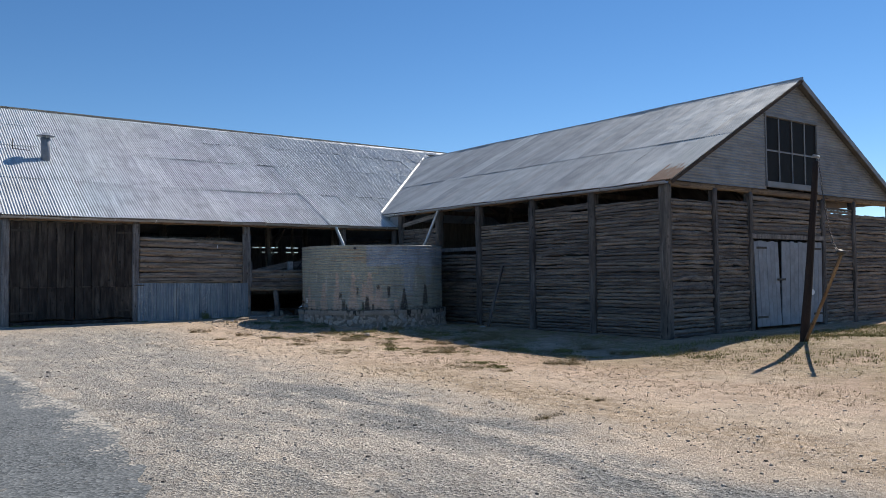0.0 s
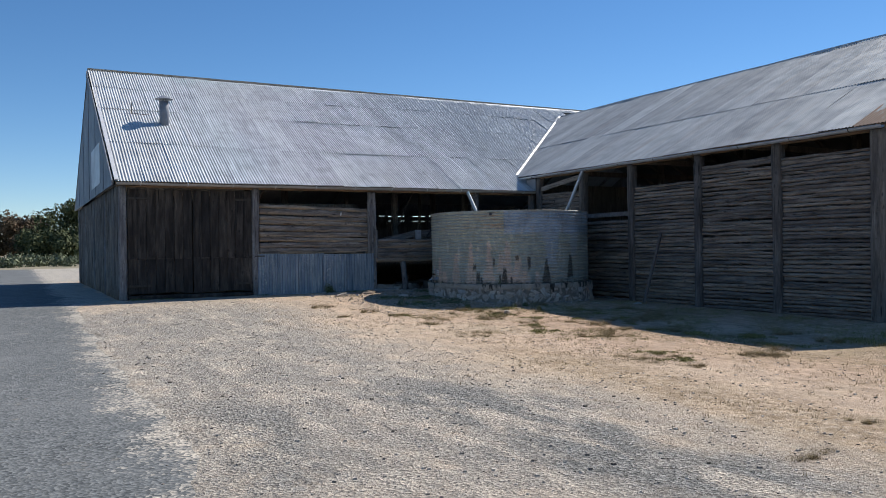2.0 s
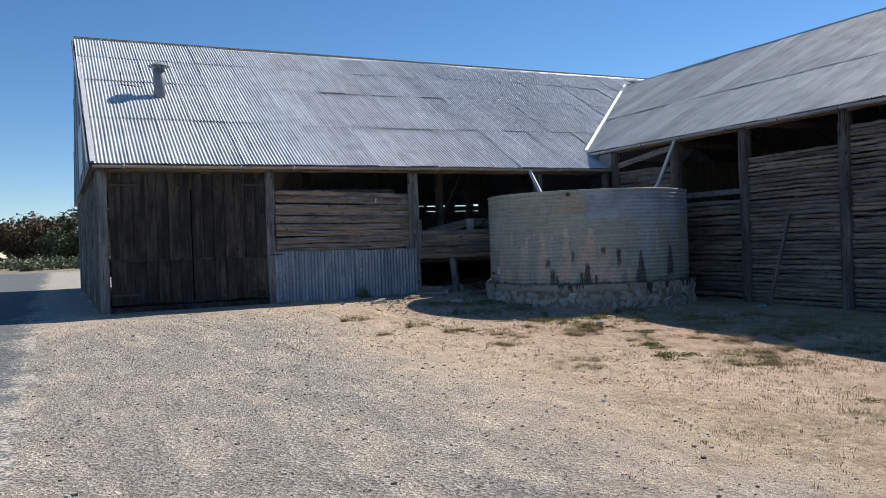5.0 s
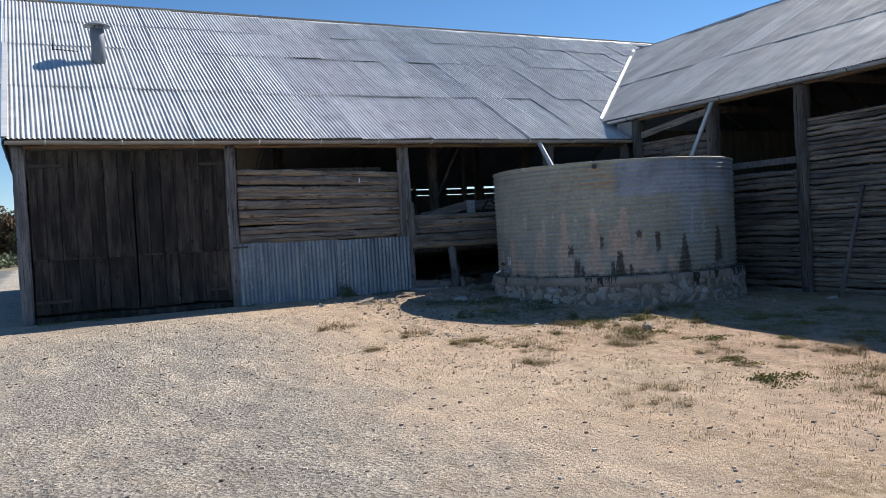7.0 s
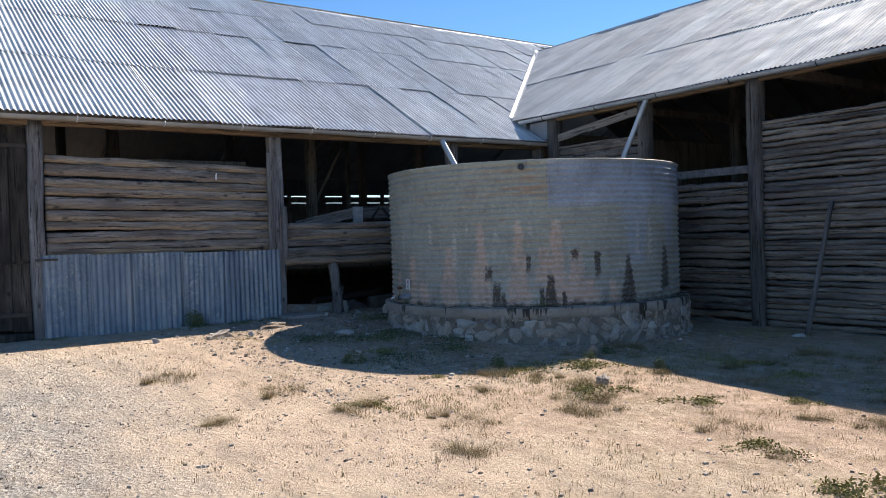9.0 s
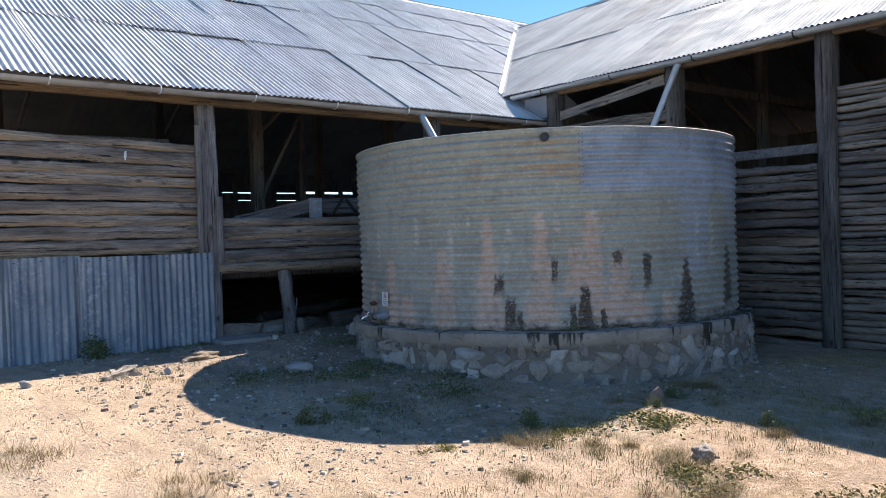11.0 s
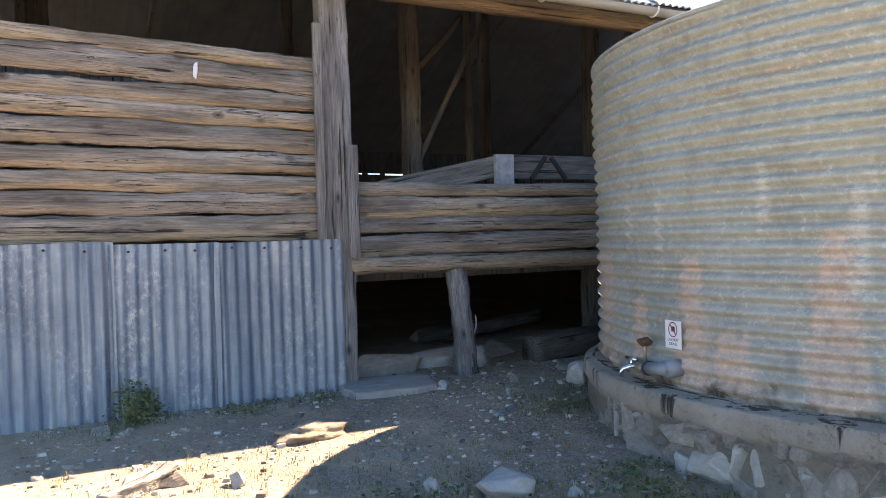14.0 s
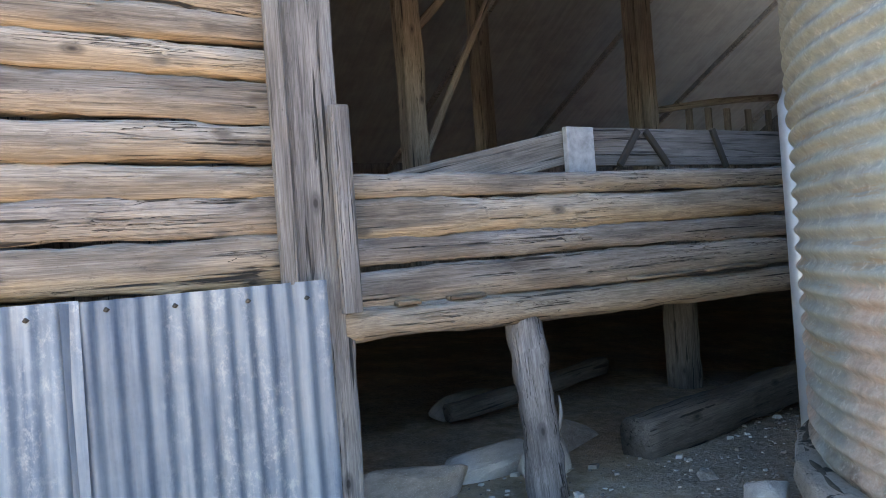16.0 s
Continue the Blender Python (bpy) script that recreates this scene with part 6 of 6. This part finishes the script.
tagged(put("dry_grass", mesh_object("dry_grass", verts, faces, dry_leaf)), "short dry brown grass over the yard", "grass", kind="stuff")
verts, faces = [], []
for _ in range(95):
    x, y = rr.gauss(9.1, 0.36), rr.gauss(22.6, 0.36)
    tuft(rr, x, y, rr.uniform(0.015, 0.055), 0.10, 14, verts, faces, 0.0012)
for _ in range(80):
    x, y = rr.gauss(10.8, 0.25), rr.gauss(18.9, 0.16)
    tuft(rr, x, y, rr.uniform(0.02, 0.075), 0.08, 12, verts, faces, 0.0018)
for _ in range(5000):
    x, y = rr.uniform(8.6, 15.6), rr.uniform(11.0, 19.2)
    if rr.random() < -0.02 + 1.3 * nz(x * 0.55, y * 0.8, 8.0) + 0.6 * nz(x * 2.2, y * 2.2, 1.0) + 0.22 * smooth(10, 13, x):
        tuft(rr, x, y, rr.uniform(0.02, 0.055), 0.13, 20, verts, faces, 0.0015)
tagged(put("yellow_grass", mesh_object("yellow_grass", verts, faces, yellow_leaf)), "yellowing grass tufts over the sand", "grass", kind="stuff")
verts, faces = [], []
for cx, cy, s, k in ((9.9, 21.9, 0.45, 170), (10.7, 21.3, 0.5, 150), (10.5, 20.3, 0.4, 120), (11.9, 23.3, 0.3, 160), (11.7, 22.9, 0.25, 120), (10.2, 22.6, 0.5, 90), (9.9, 19.9, 0.35, 120), (12.9, 18.6, 0.5, 90), (13.4, 17.4, 0.5, 120), (11.2, 20.5, 0.4, 70), (8.9, 24.1, 0.2, 60), (10.0, 24.1, 0.35, 60), (12.4, 13.8, 0.5, 120), (12.0, 12.2, 0.4, 120)):
    for _ in range(k):
        tuft(rr, rr.gauss(cx, s), rr.gauss(cy, s * 0.6), rr.uniform(0.015, 0.05), 0.06, 8, verts, faces, 0.0016)
tagged(put("shade_grass", mesh_object("shade_grass", verts, faces, green_leaf)), "short green grass in the shade", "grass", kind="stuff")
verts, faces = [], []
for _ in range(5200):
    x, y = rr.uniform(13.0, 25.0), rr.uniform(5.0, 11.2)
    if rr.random() < 0.15 + 1.4 * nz(x * 0.5, y * 0.5, 4.0) + 0.4 * smooth(7.5, 10.0, y):
        tuft(rr, x, y, rr.uniform(0.03, 0.10), 0.12, 9, verts, faces, 0.004)
tagged(put("bank_grass", mesh_object("bank_grass", verts, faces, yellow_leaf)), "green and yellow grass on the bank", "grass", kind="stuff")

def dry_weed(rr, n_blades, spread):
    verts, faces = [], []
    k = rr.randrange(5, 12)
    hubs = [(rr.gauss(0, spread * 0.6), rr.gauss(0, spread * 0.45), rr.uniform(0.06, 0.26)) for _ in range(k)]
    for _ in range(n_blades):
        hx, hy, hs = hubs[min(rr.randrange(k), rr.randrange(k))]
        x, y = hx + rr.gauss(0, spread * hs), hy + rr.gauss(0, spread * hs)
        a, l = rr.uniform(0, 6.283), 0.015 + 0.085 * rr.random() ** 2
        dx, dy, w = math.cos(a), math.sin(a), rr.uniform(0.0007, 0.0017)
        out = l * rr.uniform(0.5, 2.2)
        n = len(verts)
        verts += [(x - dy * w, y + dx * w, -0.01), (x + dy * w, y - dx * w, -0.01), (x + dx * out, y + dy * out, l)]
        faces.append((n, n + 1, n + 2))
    return mesh_object("weed", verts, faces, dry_leaf)


WEEDS = [weed(random.Random(60 + i), h, s, k, mat, "weed") for i, (h, s, k, mat) in enumerate(((0.22, 0.16, 800, green_leaf), (0.05, 0.36, 420, green_leaf), (0.05, 0.26, 700, yellow_leaf), (0.08, 0.20, 100, dry_leaf), (0.20, 0.12, 130, green_leaf)))]
DRY_WEEDS = [dry_weed(random.Random(77 + i), (1900, 900, 1300, 700, 1200)[i], (0.30, 0.42, 0.24, 0.2, 0.36)[i]) for i in range(5)]
spots = [(8.95, 24.15, 0, 1.3), (9.4, 20.15, 0, 0.8), (10.63, 19.15, 0, 0.75), (11.83, 18.94, 0, 0.5), (11.92, 17.99, 0, 0.6), (9.7, 24.1, 1, 0.8), (10.15, 24.15, 1, 0.6), (9.85, 20.2, 1, 1.0), (9.95, 20.55, 2, 1.0), (11.2, 18.75, 1, 1.2), (11.45, 18.65, 2, 1.2), (10.72, 18.85, 2, 0.8), (10.95, 21.75, 1, 1.1), (11.3, 23.1, 1, 0.9), (11.3, 20.9, 1, 1.3),
         (10.6, 21.5, 1, 1.3), (9.9, 21.8, 1, 1.4), (10.8, 20.4, 1, 1.2), (12.2, 19.0, 0, 0.6), (13.2, 17.6, 3, 1.0), (12.7, 16.9, 2, 1.0), (8.2, 19.6, 3, 1.2), (7.6, 20.8, 3, 1.3), (9.1, 17.6, 3, 1.2), (8.4, 16.9, 3, 0.9), (9.9, 17.3, 3, 1.1), (7.3, 18.6, 3, 0.8), (10.6, 16.2, 3, 1.2), (11.6, 15.4, 3, 1.0),
         (8.5, 15.2, 3, 0.9), (12.6, 14.2, 3, 1.1), (12.1, 13.4, 2, 1.2), (8.9, 10.2, 3, 0.9), (6.2, 6.3, 3, 0.8), (7.6, 6.9, 3, 0.7), (3.8, 24.05, 1, 0.9), (4.6, 24.1, 1, 0.7), (7.1, 24.15, 1, 0.7), (12.5, 12.4, 1, 0.8), (11.9, 11.5, 2, 1.3), (14.2, 10.2, 3, 1.2), (13.0, 15.5, 3, 1.2)]
rs = random.Random(23)
while len(spots) < 125:
    x, y = rs.uniform(8.0, 14.2), rs.uniform(10.5, 19.3)
    if nz(x * 0.5, y * 0.5, 3.0) + 0.25 * smooth(8.5, 11.5, x) > 0.0:
        spots.append((x, y, rs.choice((3, 3, 3, 3, 2)), rs.uniform(0.5, 1.25)))
for x, y, kd, s in spots:
    ob = put("weed", DRY_WEEDS[R.randrange(5)] if kd == 3 else WEEDS[kd], None, pose(x, y, ground_z(x, y), 0, 0, R.uniform(0, 360)) @ Matrix.Diagonal((s, s, s * R.uniform(0.8, 1.1), 1)))
    tagged(ob, ("leafy green weed growing in the earth", "low spreading green weed on the earth", "low yellowing weed on the earth", "dry brown weed clump on the sand", "small upright green weed")[kd], "weed", "weeds in the yard")
ob = put("weed", WEEDS[4], None, pose(12.05, 20.02, 0.585) @ Matrix.Diagonal((0.7, 0.7, 1.0, 1)))
tagged(ob, "small green weed growing on the tank base", "weed")

# ---- gravel ----
verts, faces = [], []
cube = [(a, c, d) for a in (-1, 1) for c in (-1, 1) for d in (-1, 1)]
cf = [(0, 1, 3, 2), (4, 6, 7, 5), (0, 4, 5, 1), (2, 3, 7, 6), (0, 2, 6, 4), (1, 5, 7, 3)]


def pebble(x, y, s):
    z, a = ground_z(x, y), rr.uniform(0, 6.28)
    c, d = math.cos(a), math.sin(a)
    n = len(verts)
    for p in cube:
        k = s * rr.uniform(0.55, 1.05)
        shrink = 0.7 if p[2] > 0 else 1.0
        verts.append((x + (p[0] * c - p[1] * d) * k * shrink, y + (p[0] * d + p[1] * c) * k * shrink * 0.8, z + p[2] * k * 0.5 + s * 0.15))
    faces.extend(tuple(n + q for q in f) for f in cf)


for _ in range(24000):
    x = rr.gauss(4.6, 2.6) if rr.random() < 0.7 else rr.uniform(6, 14)
    y = rr.uniform(2.5, 23.5)
    if x < road_edge(y) - 0.8 or x > 15.5 or math.hypot(x - TX, y - TY) < 2.35:
        continue
    pebble(x, y, min(0.022, 0.0055 * math.exp(rr.gauss(0, 0.6))))
for _ in range(7000):
    x, y = rr.uniform(8.3, 14.5), rr.uniform(18.6, 24.9)
    if math.hypot(x - TX, y - TY) < 2.35:
        continue
    pebble(x, y, min(0.035, 0.0075 * math.exp(rr.gauss(0, 0.65))))
tagged(put("gravel", mesh_object("gravel", verts, faces, pebble_mat)), "loose gravel and small stones over the yard", "gravel", kind="stuff")


# ---- trees and scrub far behind ----
def crown_data(name, rr, blobs, leaves, size, mat):
    verts, faces = [], []
    for _ in range(leaves):
        bx, by, bz, br = blobs[rr.randrange(len(blobs))]
        d = Vector((rr.gauss(0, 1), rr.gauss(0, 1), rr.gauss(0, 0.8))).normalized()
        p = Vector((bx, by, bz)) + d * br * rr.uniform(0.55, 1.08) * (1 + 0.35 * nz(d.x * 2 + bx, d.y * 2, d.z * 2 + bz))
        a = Vector((rr.gauss(0, 1), rr.gauss(0, 1), rr.gauss(0, 1))).normalized()
        b = a.cross(d).normalized()
        s = size * rr.uniform(0.5, 1.3)
        n = len(verts)
        verts += [tuple(p - a * s), tuple(p + b * s * 0.6), tuple(p + a * s), tuple(p - b * s * 0.6)]
        faces.append((n, n + 1, n + 2, n + 3))
    return mesh_object(name, verts, faces, mat)


def tree(x, y, h, w, seed, mat, airy=1.0):
    rr = random.Random(seed)
    z = ground_z(x, y)
    t = tagged(new("tree"), "dense grey-green dryland tree" if mat is tree_leaf else "brownish dryland tree with a rounded crown", "tree", "trees beyond the road")
    t.location = (x, y, z)
    blobs = [(rr.gauss(0, w * 0.24), rr.gauss(0, w * 0.24), h * rr.uniform(0.32, 0.86), w * rr.uniform(0.13, 0.24)) for _ in range(16)]
    put("trunk", log_data("trunk", h * 0.55, 0.32, 0.32, bark, seed, 8, 8, 1.0, 0.15, 0.1, 0.6), t, Matrix.Rotation(-math.pi / 2, 4, "Y"))
    for b in blobs[:6]:
        m, ln = between((0, 0, h * rr.uniform(0.15, 0.4)), b[:3])
        put("limb", log_data("limb", ln, 0.14, 0.14, bark, seed + 1, 5, 6, 1.0, 0.15, 0.05, 0.6), t, m)
    put("crown", crown_data("crown", rr, blobs, int(9000 * airy), 0.22, mat), t)


tree(0.5, 118, 5.9, 9.5, 1, tree_leaf_brown)
tree(-6.0, 121, 5.6, 9.0, 2, tree_leaf_brown)
tree(-13.0, 119, 5.8, 9.0, 3, tree_leaf)
tree(-20.0, 124, 5.6, 9.0, 4, tree_leaf)
tree(-30.0, 126, 6.0, 10.0, 5, tree_leaf)
tree(4.8, 108, 3.6, 7.0, 6, tree_leaf)
tree(7.4, 112, 7.8, 8.0, 7, tree_leaf, 0.6)
tree(12.5, 116, 5.5, 9.0, 8, tree_leaf)
tree(19.0, 120, 5.8, 9.0, 9, tree_leaf)
rr = random.Random(5)
blobs = []
for _ in range(420):
    x, y = rr.uniform(-60, 45), rr.uniform(82, 112)
    blobs.append((x, y, ground_z(x, y) + 0.35, rr.uniform(0.5, 1.05)))
tagged(put("scrub", crown_data("scrub", rr, blobs, 60000, 0.16, scrub_leaf)), "low grey-green saltbush scrub beyond the road", "scrub", kind="stuff")
blobs = []
for _ in range(500):
    x, y = rr.uniform(-420, 420), rr.uniform(230, 420)
    blobs.append((x, y, rr.uniform(1.0, 4.0), rr.uniform(3, 6)))
tagged(put("far_woods", crown_data("far_woods", rr, blobs, 16000, 1.0, tree_leaf)), "dark far line of trees", "woods", kind="stuff")
